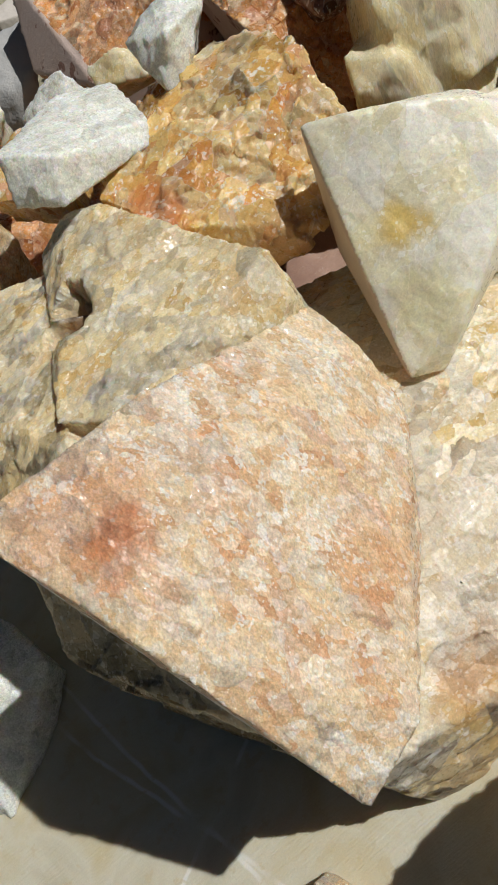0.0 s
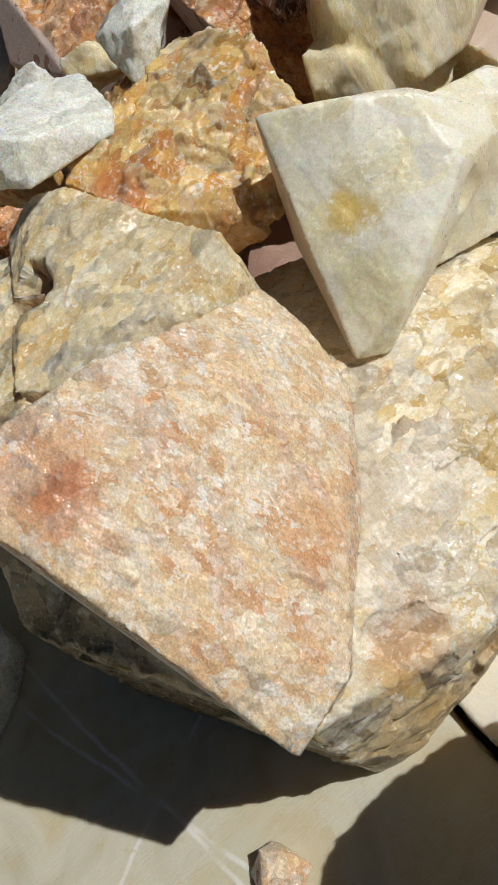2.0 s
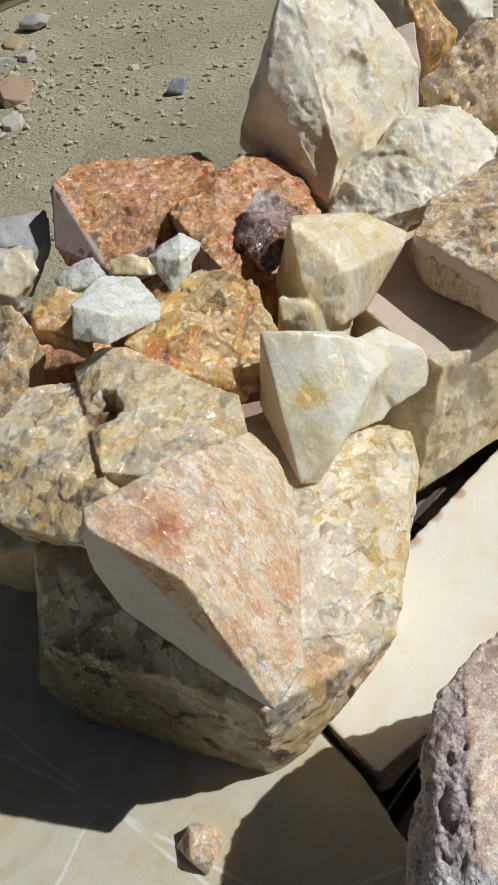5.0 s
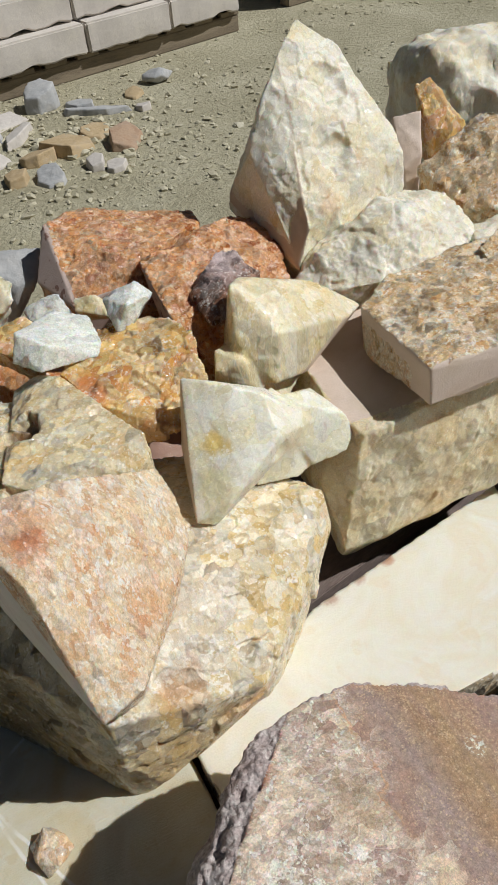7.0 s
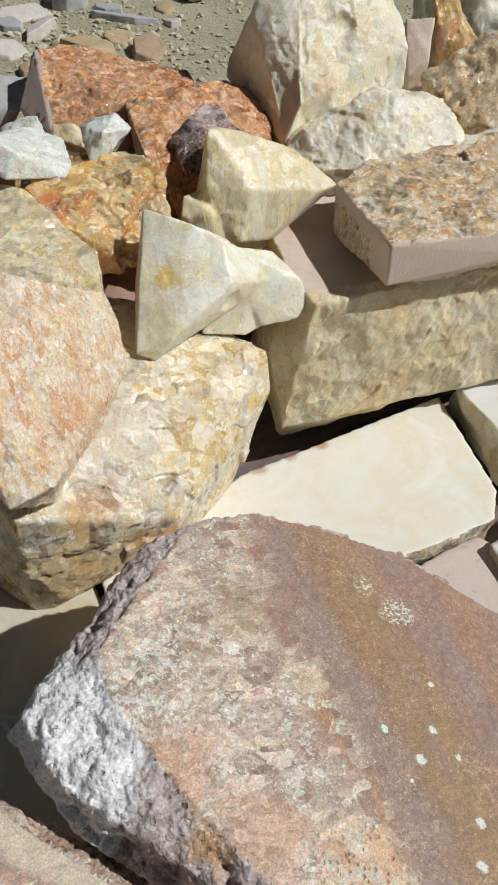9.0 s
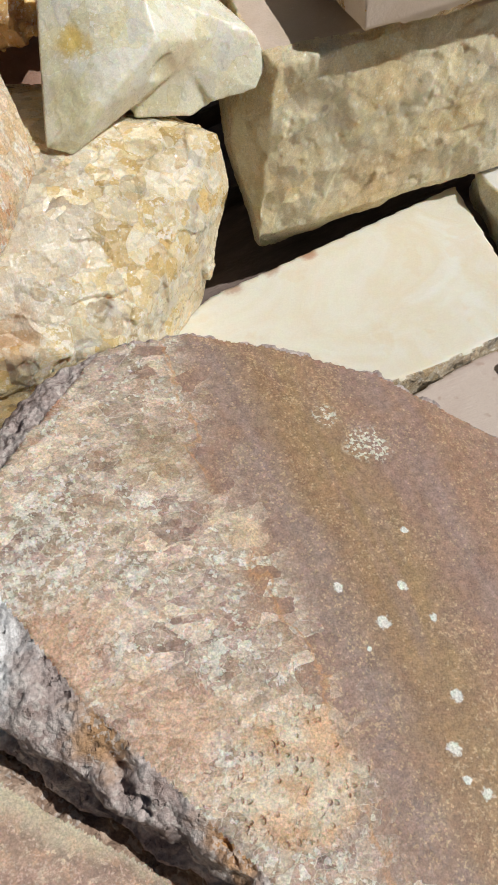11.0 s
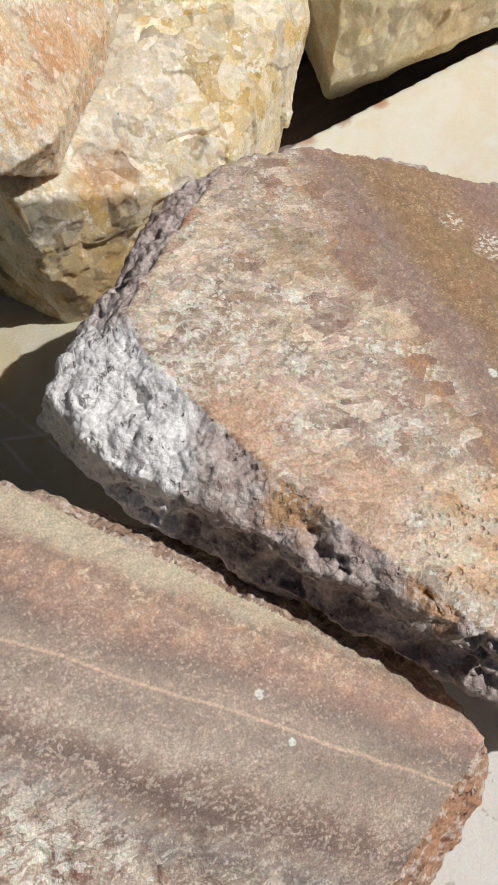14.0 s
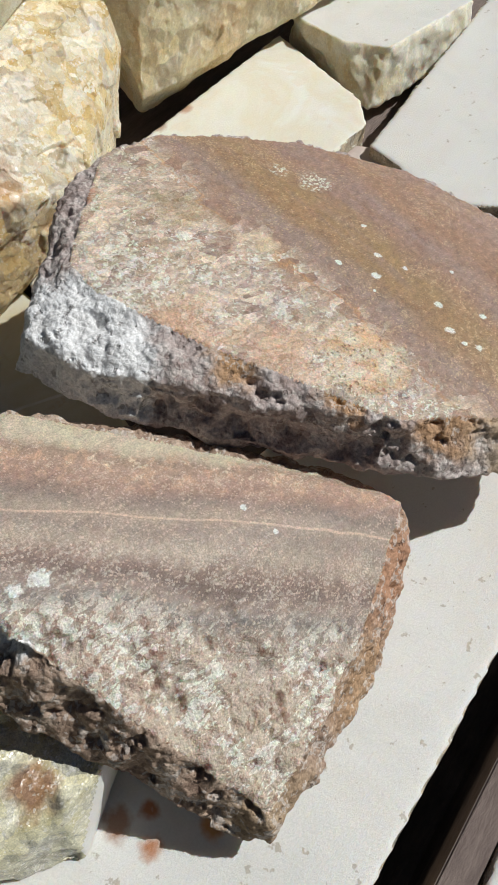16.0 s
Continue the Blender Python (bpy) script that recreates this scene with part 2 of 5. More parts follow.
def sawn(name, cols, scale=16.0, stripe=(0, 0, 0), rough=0.55, spots=None, marks=0.4, sub=0.1, stains_and_shade=(), lines=()):
    """A saw-cut stone face: soft clouds, faint blade marks and pits."""
    m, nt, b = nodes_of(name)
    k = Net(nt)
    big = k.noise(scale, 5, 0.6, 0.8)
    n = len(cols)
    col = k.ramp(big, [(0.3 + 0.4 * i / max(1, n - 1), c) for i, c in enumerate(cols)])
    col = stained_and_shaded(k, col, stains_and_shade)
    for at, way in lines:
        off = k.math("ADD", k.vmath("DOT_PRODUCT", k.vmath("SUBTRACT", k.co, at), way), k.math("MULTIPLY", k.math("SUBTRACT", k.noise(14.0, 3), 0.5), 0.012))
        thin = k.math("SUBTRACT", 1.0, k.step(k.math("ABSOLUTE", off), 0.0005, 0.0022))
        col = k.mix(k.math("MULTIPLY", thin, k.step(k.noise(20.0, 2), 0.35, 0.55)), col, (0.80, 0.77, 0.70))
    if spots:
        s = k.step(k.noise(spots[0], 3, 0.6), spots[1], spots[1] + 0.05)
        col = k.mix(k.math("MULTIPLY", s, spots[3]), col, spots[2])
    fleck = k.step(k.noise(260.0, 4, 0.7), 0.58, 0.75)
    col = k.mix(k.math("MULTIPLY", fleck, 0.25), col, (0.9, 0.87, 0.8))
    col = k.gritty(col, 900.0, 0.035)
    k.nt.links.new(col, b.inputs["Base Color"])
    k.nt.links.new(k.math("ADD", rough - 0.12, k.math("MULTIPLY", k.noise(60.0, 4), 0.3)), b.inputs["Roughness"])
    cm = k.put("Mapping", Vector=k.co, Rotation=tuple(radians(a) for a in stripe), Scale=(1.0, 14.0, 1.0)).outputs[0]
    saw = k.noise(55.0, 2, 0.5, 0, cm)
    nrm = k.bump(saw, 0.0012 * marks, 0.7)
    nrm = k.bump(k.noise(480.0, 4, 0.7), 0.0007, 0.7, nrm)
    k.nt.links.new(nrm, b.inputs["Normal"])
    translucent(b, sub)
    return m


def banded_brown(name, o):
    """The sawn top of the brown slab: crystals on one side, smooth bands on the other. o: the slab's own origin."""
    m, nt, b = nodes_of(name)
    k = Net(nt)
    at = k.put("SeparateXYZ", i0=k.co)

    def spot(x, y, z, radius, ragged=0.6, scale=60.0, lo=0.55):
        d = k.vmath("DISTANCE", k.co, (x - o[0], y - o[1], z - o[2]))
        d = k.math("ADD", d, k.math("MULTIPLY", k.math("SUBTRACT", k.noise(scale, 4, 0.65), 0.5), radius * ragged * 2))
        return k.math("SUBTRACT", 1.0, k.step(d, radius * lo, radius))

    # the side with large crystals, which fan out from the rind
    ragged = warped(k, warped(k, k.co, 0.005, 40.0), 0.0012, 300.0)
    laid = k.put("Mapping", Vector=ragged, Rotation=(0.2, 0.3, radians(28)), Scale=(0.62, 1.15, 0.9)).outputs[0]
    h1, c1 = k.facets(76.0, laid, "MANHATTAN")
    h2, c2 = k.facets(200.0, k.put("Mapping", Vector=ragged, Rotation=(0.3, 0.1, radians(-24)), Scale=(0.7, 1.2, 1.0)).outputs[0], "MANHATTAN")
    h3, c3 = k.facets(430.0, ragged)
    r1, r2, r3 = k.put("SeparateColor", i0=c1), k.put("SeparateColor", i0=c2), k.put("SeparateColor", i0=c3)
    t = k.math("MULTIPLY", k.math("SUBTRACT", k.noise(17.0, 4, 0.6, 0.8), 0.5), 1.2)
    t = k.math("ADD", k.math("ADD", t, 0.30), k.math("ADD", k.math("MULTIPLY", r1.outputs[0], 0.34), k.math("MULTIPLY", r2.outputs[0], 0.16)))
    xtal = k.ramp(t, [(0.08, srgb(198, 160, 144)), (0.24, srgb(222, 192, 170)), (0.36, srgb(230, 208, 186)), (0.46, srgb(212, 184, 156)), (0.55, srgb(224, 200, 174)), (0.66, srgb(228, 204, 184)), (0.80, srgb(204, 172, 156)), (0.94, srgb(238, 224, 208))])
    xtal = k.mix(k.math("MULTIPLY", k.step(r2.outputs[1], 0.80, 0.83), 0.45), xtal, srgb(232, 212, 184))
    xtal = k.mix(k.math("MULTIPLY", k.step(r1.outputs[1], 0.72, 0.75), 0.35), xtal, srgb(168, 122, 98))
    xtal = k.mix(k.math("MULTIPLY", k.step(r3.outputs[1], 0.86, 0.89), 0.3), xtal, srgb(140, 98, 78))
    cloudy = k.math("ADD", 0.5, k.math("ADD", k.math("MULTIPLY", h1, 55.0), k.math("MULTIPLY", h2, 130.0)))
    xtal = k.tint(xtal, cloudy, 0.80, 1.16)
    xtal = k.tint(xtal, k.math("ADD", k.math("MULTIPLY", r1.outputs[2], 0.6), k.math("MULTIPLY", r2.outputs[2], 0.4)), 0.66, 1.24)
    thin = k.math("MAXIMUM", k.rims(76.0, 0.04, laid, "MANHATTAN"), k.math("MULTIPLY", k.rims(200.0, 0.06, ragged), 0.5))
    xtal = k.mix(k.math("MULTIPLY", k.math("MULTIPLY", thin, k.step(k.noise(45.0, 4, 0.65), 0.40, 0.48)), 0.8), xtal, srgb(244, 232, 214))
    # chalky crumbs in a few broken clusters
    clump = k.math("MAXIMUM", k.math("MULTIPLY", k.step(k.noise(34.0, 5, 0.72, 0.5), 0.52, 0.62), 0.6), k.math("MULTIPLY", spot(0.118, -0.205, 0.943, 0.045, 0.8), k.step(k.noise(120.0, 4, 0.7), 0.44, 0.6)))
    crumbled = warped(k, k.co, 0.004, 150.0)
    salt = k.math("MAXIMUM", k.crumbs(230.0, k.math("MULTIPLY", clump, 0.6), crumbled), k.crumbs(520.0, k.math("ADD", k.math("MULTIPLY", clump, 0.7), 0.06), crumbled))
    xtal = k.mix(k.math("MULTIPLY", salt, 0.85), xtal, srgb(240, 230, 214))
    # the smooth bands, along the saw cut
    wob = k.math("MULTIPLY", k.math("SUBTRACT", k.noise(14.0, 4, 0.6, 0.7), 0.5), 0.045)
    s = k.math("ADD", k.math("SUBTRACT", at.outputs[0], 0.216 - o[0]), wob)
    s = k.math("ADD", s, k.math("MULTIPLY", k.math("SUBTRACT", k.noise(70.0, 5, 0.68, 0.3), 0.5), 0.016))
    band = k.ramp(k.math("MULTIPLY", s, 5.0), [(0.0, srgb(168, 130, 104)), (0.06, srgb(164, 134, 116)), (0.14, srgb(160, 136, 122)), (0.24, srgb(162, 128, 94)), (0.36, srgb(166, 134, 94)), (0.46, srgb(162, 128, 106)), (0.56, srgb(164, 136, 122)), (0.70, srgb(168, 130, 104)), (0.9, srgb(174, 144, 128))])
    long = k.put("Mapping", Vector=k.co, Scale=(5.0, 1.0, 5.0), Rotation=(0, 0, radians(-8))).outputs[0]
    band = k.mix(k.math("MULTIPLY", k.step(k.noise(8.0, 5, 0.6, 0.5, long), 0.46, 0.66), 0.5), band, srgb(162, 134, 126))
    band = k.mix(k.math("MULTIPLY", k.step(k.noise(22.0, 4, 0.65, 0.6), 0.48, 0.66), 0.4), band, srgb(172, 130, 98))
    band = k.mix(k.math("MULTIPLY", k.step(k.noise(60.0, 5, 0.7, 0.4), 0.50, 0.66), 0.3), band, srgb(132, 94, 78))
    dust = k.crumbs(900.0, k.math("MULTIPLY", k.step(k.noise(24.0, 5, 0.7), 0.36, 0.66), 0.30))
    band = k.mix(k.math("MULTIPLY", dust, 0.55), band, srgb(206, 176, 138))
    band = k.gritty(band, 150.0, 0.10)
    side = k.step(k.math("ADD", s, k.math("MULTIPLY", k.math("SUBTRACT", r1.outputs[0], 0.5), 0.03)), -0.012, 0.016)
    col = k.mix(side, xtal, band)
    # an orange thread and pale lumps where the two meet
    seam = k.math("MULTIPLY", k.math("SUBTRACT", 1.0, k.step(k.math("ABSOLUTE", s), 0.0003, 0.0018)), k.step(k.noise(38.0, 3), 0.42, 0.52))
    col = k.mix(k.math("MULTIPLY", seam, 0.6), col, srgb(206, 154, 106))
    col = k.mix(k.math("MULTIPLY", spot(0.217, -0.222, 0.915, 0.013, 0.8, 110.0), 0.85), col, srgb(230, 202, 168))
    col = k.mix(k.math("MULTIPLY", spot(0.208, -0.210, 0.916, 0.008, 0.9, 110.0), 0.7), col, srgb(232, 208, 180))
    col = stained_and_shaded(k, col, [((0.140 - o[0], -0.122 - o[1], 0.936 - o[2]), 0.014, srgb(176, 104, 66), 0.75), ((0.120 - o[0], -0.25 - o[1], 0.936 - o[2]), 0.035, srgb(222, 176, 142), 0.6), ((0.15 - o[0], -0.30 - o[1], 0.925 - o[2]), 0.035, srgb(216, 168, 134), 0.55), ((0.19 - o[0], -0.165 - o[1], 0.924 - o[2]), 0.03, srgb(178, 150, 104), 0.45)])
    # worm-eaten patch
    pore = spot(0.193, -0.334, 0.912, 0.034, 0.55, 55.0, 0.7)
    holes = k.step(k.put("TexVoronoi", {"feature": "F1"}, Vector=warped(k, k.co, 0.004, 120.0), Scale=260.0).outputs["Distance"], 0.40, 0.16)
    holes = k.math("MULTIPLY", holes, k.step(k.noise(90.0, 2), 0.40, 0.50))
    col = k.mix(k.math("MULTIPLY", pore, 0.7), col, k.mix(k.math("MULTIPLY", holes, 0.5), k.mix(k.step(k.noise(70.0, 4), 0.4, 0.6), srgb(238, 220, 192), srgb(230, 184, 138)), srgb(150, 108, 84)))
    for x, y, r in ((0.264, -0.284, 0.0055), (0.283, -0.269, 0.004), (0.29, -0.289, 0.003), (0.281, -0.327, 0.005), (0.267, -0.348, 0.005), (0.251, -0.294, 0.002), (0.301, -0.352, 0.004), (0.266, -0.362, 0.003), (0.272, -0.37, 0.004), (0.25, -0.261, 0.004), (0.32, -0.31, 0.003), (0.30, -0.24, 0.003)):
        d = k.vmath("DISTANCE", k.vmath("MULTIPLY", k.co, (1, 1, 0)), (x - o[0], y - o[1], 0))
        d = k.math("ADD", d, k.math("MULTIPLY", k.math("SUBTRACT", k.noise(330.0, 3), 0.5), r * 1.2))
        col = k.mix(k.math("SUBTRACT", 1.0, k.step(d, r * 0.45, r * 0.8)), col, (0.80, 0.78, 0.70))
    for x, y, r in ((0.29, -0.159, 0.010), (0.305, -0.184, 0.016)):
        d = k.vmath("DISTANCE", k.vmath("MULTIPLY", k.co, (1, 1, 0)), (x - o[0], y - o[1], 0))
        d = k.math("SUBTRACT", 1.0, k.step(k.math("ADD", d, k.math("MULTIPLY", k.math("SUBTRACT", k.noise(60.0, 4), 0.5), r)), r * 0.5, r))
        col = k.mix(k.math("MULTIPLY", d, k.step(k.noise(420.0, 3), 0.5, 0.56)), col, (0.72, 0.68, 0.56))
    col = k.gritty(col, 300.0, 0.10)
    col = k.mix(1.0, k.gritty(col, 900.0, 0.22), (0.97, 1.0, 1.02), "MULTIPLY")
    k.nt.links.new(col, b.inputs["Base Color"])
    rough_side = k.math("SUBTRACT", 1.0, side)
    shine = k.math("MULTIPLY", k.math("MULTIPLY", k.step(r2.outputs[2], 0.84, 0.88), rough_side), 0.2)
    k.nt.links.new(k.math("SUBTRACT", k.math("ADD", k.math("MULTIPLY", salt, 0.2), k.math("ADD", 0.36, k.math("MULTIPLY", k.noise(300.0, 3), 0.3))), shine), b.inputs["Roughness"])
    height = k.math("ADD", k.math("MULTIPLY", h1, 0.3), k.math("ADD", k.math("MULTIPLY", h2, 0.4), k.math("MULTIPLY", h3, 0.4)))
    height = k.math("ADD", k.math("MULTIPLY", height, rough_side), k.math("MULTIPLY", k.math("MULTIPLY", salt, rough_side), 0.0010))
    height = k.math("SUBTRACT", height, k.math("MULTIPLY", k.math("MULTIPLY", holes, pore), 0.0012))
    height = k.math("ADD", height, k.math("MULTIPLY", k.noise(600.0, 4, 0.75), 0.0005))
    nrm = k.bump(height, 1.0, 1.0)
    k.nt.links.new(nrm, b.inputs["Normal"])
    translucent(b, 0.3, (0.016, 0.005, 0.002))
    return m


def banded_mauve(name, o):
    """The sawn top of the lower slab: bands side by side, a thin seam, and a rough crystalline strip."""
    m, nt, b = nodes_of(name)
    k = Net(nt)
    a = k.vmath("DOT_PRODUCT", k.vmath("SUBTRACT", k.co, (0.05 - o[0], -0.333 - o[1], 0)), (-0.65, -0.76, 0.0))
    slow = k.math("MULTIPLY", k.math("SUBTRACT", k.noise(12.0, 3, 0.5, 0.3), 0.5), 0.022)
    aw = k.math("ADD", a, slow)
    along = k.put("Mapping", Vector=k.co, Rotation=(0, 0, radians(41)), Scale=(1.0, 8.0, 1.0)).outputs[0]
    streak = k.noise(16.0, 5, 0.65, 0.3, along)
    ab = k.math("ADD", aw, k.math("MULTIPLY", k.math("SUBTRACT", streak, 0.5), 0.012))
    u = k.math("ADD", k.math("MULTIPLY", ab, 4.0), 0.4)
    col = k.ramp(u, [(0.14, srgb(196, 178, 150)), (0.20, srgb(212, 196, 168)), (0.228, srgb(204, 186, 160)), (0.25, srgb(168, 140, 120)), (0.285, srgb(186, 152, 132)), (0.33, srgb(176, 140, 122)), (0.37, srgb(152, 132, 120)), (0.405, srgb(182, 160, 142)), (0.44, srgb(166, 146, 132)), (0.49, srgb(186, 166, 148)), (0.53, srgb(150, 124, 110)), (0.555, srgb(128, 106, 96)), (0.59, srgb(166, 144, 130)), (0.625, srgb(140, 128, 120)), (0.66, srgb(186, 168, 152)), (0.70, srgb(204, 184, 166)), (0.8, srgb(210, 188, 166))])
    col = k.mix(k.math("MULTIPLY", k.step(k.noise(24.0, 4, 0.7, 0.5), 0.46, 0.66), 0.35), col, srgb(196, 164, 146))
    col = k.mix(k.math("MULTIPLY", k.step(k.noise(15.0, 5, 0.7, 0.5, along), 0.50, 0.68), 0.4), col, srgb(134, 108, 98))
    near = k.step(aw, -0.05, -0.035)
    rosy = k.math("MULTIPLY", k.math("MULTIPLY", near, k.math("SUBTRACT", 1.0, k.step(aw, -0.022, -0.012))), k.step(k.noise(110.0, 5, 0.65), 0.5, 0.6))
    col = k.mix(k.math("MULTIPLY", rosy, 0.75), col, srgb(206, 164, 136))
    blush = k.math("MULTIPLY", near, k.math("SUBTRACT", 1.0, k.step(aw, -0.03, -0.015)))
    col = k.mix(k.math("MULTIPLY", blush, k.math("MULTIPLY", k.step(k.noise(170.0, 6, 0.74), 0.54, 0.62), 0.8)), col, srgb(230, 206, 180))
    dust = k.crumbs(950.0, k.math("MULTIPLY", k.step(k.noise(26.0, 5, 0.7), 0.34, 0.7), 0.32))
    col = k.mix(k.math("MULTIPLY", dust, 0.6), col, srgb(212, 184, 164))
    grain = k.math("MULTIPLY", k.crumbs(800.0, k.math("MULTIPLY", k.step(k.noise(22.0, 5, 0.7), 0.34, 0.7), 0.4)), k.step(k.math("ADD", aw, k.math("MULTIPLY", k.math("SUBTRACT", k.noise(40.0, 4), 0.5), 0.03)), 0.006, 0.022))
    col = k.mix(k.math("MULTIPLY", grain, 0.38), col, srgb(230, 212, 194))
    front = k.step(aw, 0.045, 0.075)
    shafts = k.put("Mapping", Vector=warped(k, k.co, 0.004, 140.0), Rotation=(0, 0, radians(-49)), Scale=(0.45, 1.3, 1.0)).outputs[0]
    share = k.math("MULTIPLY", k.step(k.noise(30.0, 4, 0.7, 0.4), 0.40, 0.66), 0.65)
    salt = k.math("MULTIPLY", k.math("MAXIMUM", k.crumbs(210.0, share, shafts), k.crumbs(480.0, share, shafts)), front)
    col = k.mix(k.math("MULTIPLY", salt, 0.95), col, srgb(240, 229, 214))
    pits = k.math("MULTIPLY", k.step(k.noise(130.0, 4, 0.65), 0.55, 0.63), front)
    col = k.mix(k.math("MULTIPLY", pits, 0.7), col, srgb(140, 96, 78))
    needles = k.noise(150.0, 4, 0.7, 0, k.put("Mapping", Vector=k.co, Rotation=(0, 0, radians(-49)), Scale=(0.9, 1.9, 1.0)).outputs[0])
    comb = k.math("MULTIPLY", k.step(aw, 0.012, 0.03), k.math("SUBTRACT", 1.0, k.step(aw, 0.06, 0.085)))
    col = k.mix(k.math("MULTIPLY", comb, k.math("MULTIPLY", k.step(needles, 0.54, 0.64), 0.4)), col, srgb(222, 206, 188))
    col = k.mix(k.math("MULTIPLY", comb, k.math("MULTIPLY", k.step(needles, 0.46, 0.36), 0.2)), col, srgb(116, 94, 84))
    wander = k.math("ADD", k.math("SUBTRACT", a, 0.004), k.math("MULTIPLY", k.math("SUBTRACT", k.noise(9.0, 3), 0.5), 0.016))
    seam = k.math("SUBTRACT", 1.0, k.step(k.math("ABSOLUTE", wander), 0.0002, 0.0012))
    col = k.mix(k.math("MULTIPLY", seam, 0.75), col, srgb(226, 194, 170))
    for x, y, r in ((0.08, -0.349, 0.0035), (0.084, -0.372, 0.0025), (-0.036, -0.320, 0.008), (-0.050, -0.318, 0.006)):
        d = k.vmath("DISTANCE", k.vmath("MULTIPLY", k.co, (1, 1, 0)), (x - o[0], y - o[1], 0))
        d = k.math("ADD", d, k.math("MULTIPLY", k.math("SUBTRACT", k.noise(330.0, 3), 0.5), r * 1.2))
        col = k.mix(k.math("SUBTRACT", 1.0, k.step(d, r * 0.45, r * 0.8)), col, (0.82, 0.78, 0.72))
    col = k.gritty(col, 260.0, 0.10)
    col = k.mix(1.0, k.gritty(col, 900.0, 0.22), (0.95, 1.0, 1.02), "MULTIPLY")
    k.nt.links.new(col, b.inputs["Base Color"])
    k.nt.links.new(k.math("ADD", k.math("ADD", 0.4, k.math("MULTIPLY", front, 0.2)), k.math("MULTIPLY", k.noise(240.0, 3), 0.3)), b.inputs["Roughness"])
    h2, _ = k.facets(170.0, warped(k, k.co, 0.01))
    height = k.math("MULTIPLY", k.math("ADD", k.math("MULTIPLY", h2, 0.4), k.math("MULTIPLY", k.noise(170.0, 4, 0.7), 0.004)), front)
    height = k.math("ADD", height, k.math("MULTIPLY", k.noise(600.0, 4, 0.75), 0.0005))
    nrm = k.bump(height, 1.0, 1.0)
    k.nt.links.new(nrm, b.inputs["Normal"])
    translucent(b, 0.35, (0.018, 0.005, 0.002))
    return m


def plain(name, cols, scale, rough=0.8, bump=0.002, fine=60.0, stretch=(1, 1, 1)):
    m, nt, b = nodes_of(name)
    k = Net(nt)
    co = k.put("Mapping", Vector=k.co, Scale=stretch).outputs[0]
    a = k.noise(scale, 6, 0.65, 0.4, co)
    f = k.noise(fine, 5, 0.7, 0, co)
    col = k.ramp(k.math("ADD", k.math("MULTIPLY", a, 0.65), k.math("MULTIPLY", f, 0.35)), [(0.3 + 0.4 * i / (len(cols) - 1), c) for i, c in enumerate(cols)])
    k.nt.links.new(col, b.inputs["Base Color"])
    b.inputs["Roughness"].default_value = rough
    nrm = k.bump(f, bump, 0.8)
    k.nt.links.new(nrm, b.inputs["Normal"])
    return m


# ---- shaping of stone ----


def hash01(i, j, k, seed):
    """A random number for each whole-number place of a grid."""
    h = (i.astype(np.int64) * 374761393 + j.astype(np.int64) * 668265263 + k.astype(np.int64) * 2147483647 + seed * 974634777) & 0xFFFFFFFF
    h = ((h ^ (h >> 13)) * 1274126177) & 0xFFFFFFFF
    h = ((h ^ (h >> 16)) * 2246822519) & 0xFFFFFFFF
    return ((h ^ (h >> 15)) & 0xFFFFFF) / float(0xFFFFFF)


def cloud(p, seed):
    """Smooth value noise from -1 to 1."""
    f = np.floor(p)
    u = p - f
    u = u * u * (3 - 2 * u)
    i, j, k = f.T
    total = np.zeros(len(p))
    for a in (0, 1):
        for b in (0, 1):
            for c in (0, 1):
                w = (u[:, 0] if a else 1 - u[:, 0]) * (u[:, 1] if b else 1 - u[:, 1]) * (u[:, 2] if c else 1 - u[:, 2])
                total += w * hash01(i + a, j + b, k + c, seed)
    return total * 2 - 1


def clouds(p, size, octaves, seed, keep=0.55):
    total, amp = np.zeros(len(p)), 1.0
    for o in range(octaves):
        total += amp * cloud(p / size * 2**o + 17.3 * o, seed + o)
        amp *= keep
    return total


def shards(p, size, seed, bow=0.55):
    """Cleavage planes of broken crystal: the lowest of many tilted planes, so that they meet in edges and leave no steps."""
    q = p / size
    f = np.floor(q)
    low = np.full(len(q), 1e9)
    for a in (-1, 0, 1):
        for b in (-1, 0, 1):
            for c in (-1, 0, 1):
                i, j, k = (f + (a, b, c)).T
                s = np.stack([i + hash01(i, j, k, seed), j + hash01(i, j, k, seed + 1), k + hash01(i, j, k, seed + 2)], 1)
                off = q - s
                lean = (1.5 if bow > 0.4 else 1.1) * (np.stack([hash01(i, j, k, seed + 3), hash01(i, j, k, seed + 4), hash01(i, j, k, seed + 5)], 1) - 0.5)
                low = np.minimum(low, (off * lean).sum(1) + bow * (off**2).sum(1) + 0.3 * hash01(i, j, k, seed + 6))
    return (low - 0.05) * size


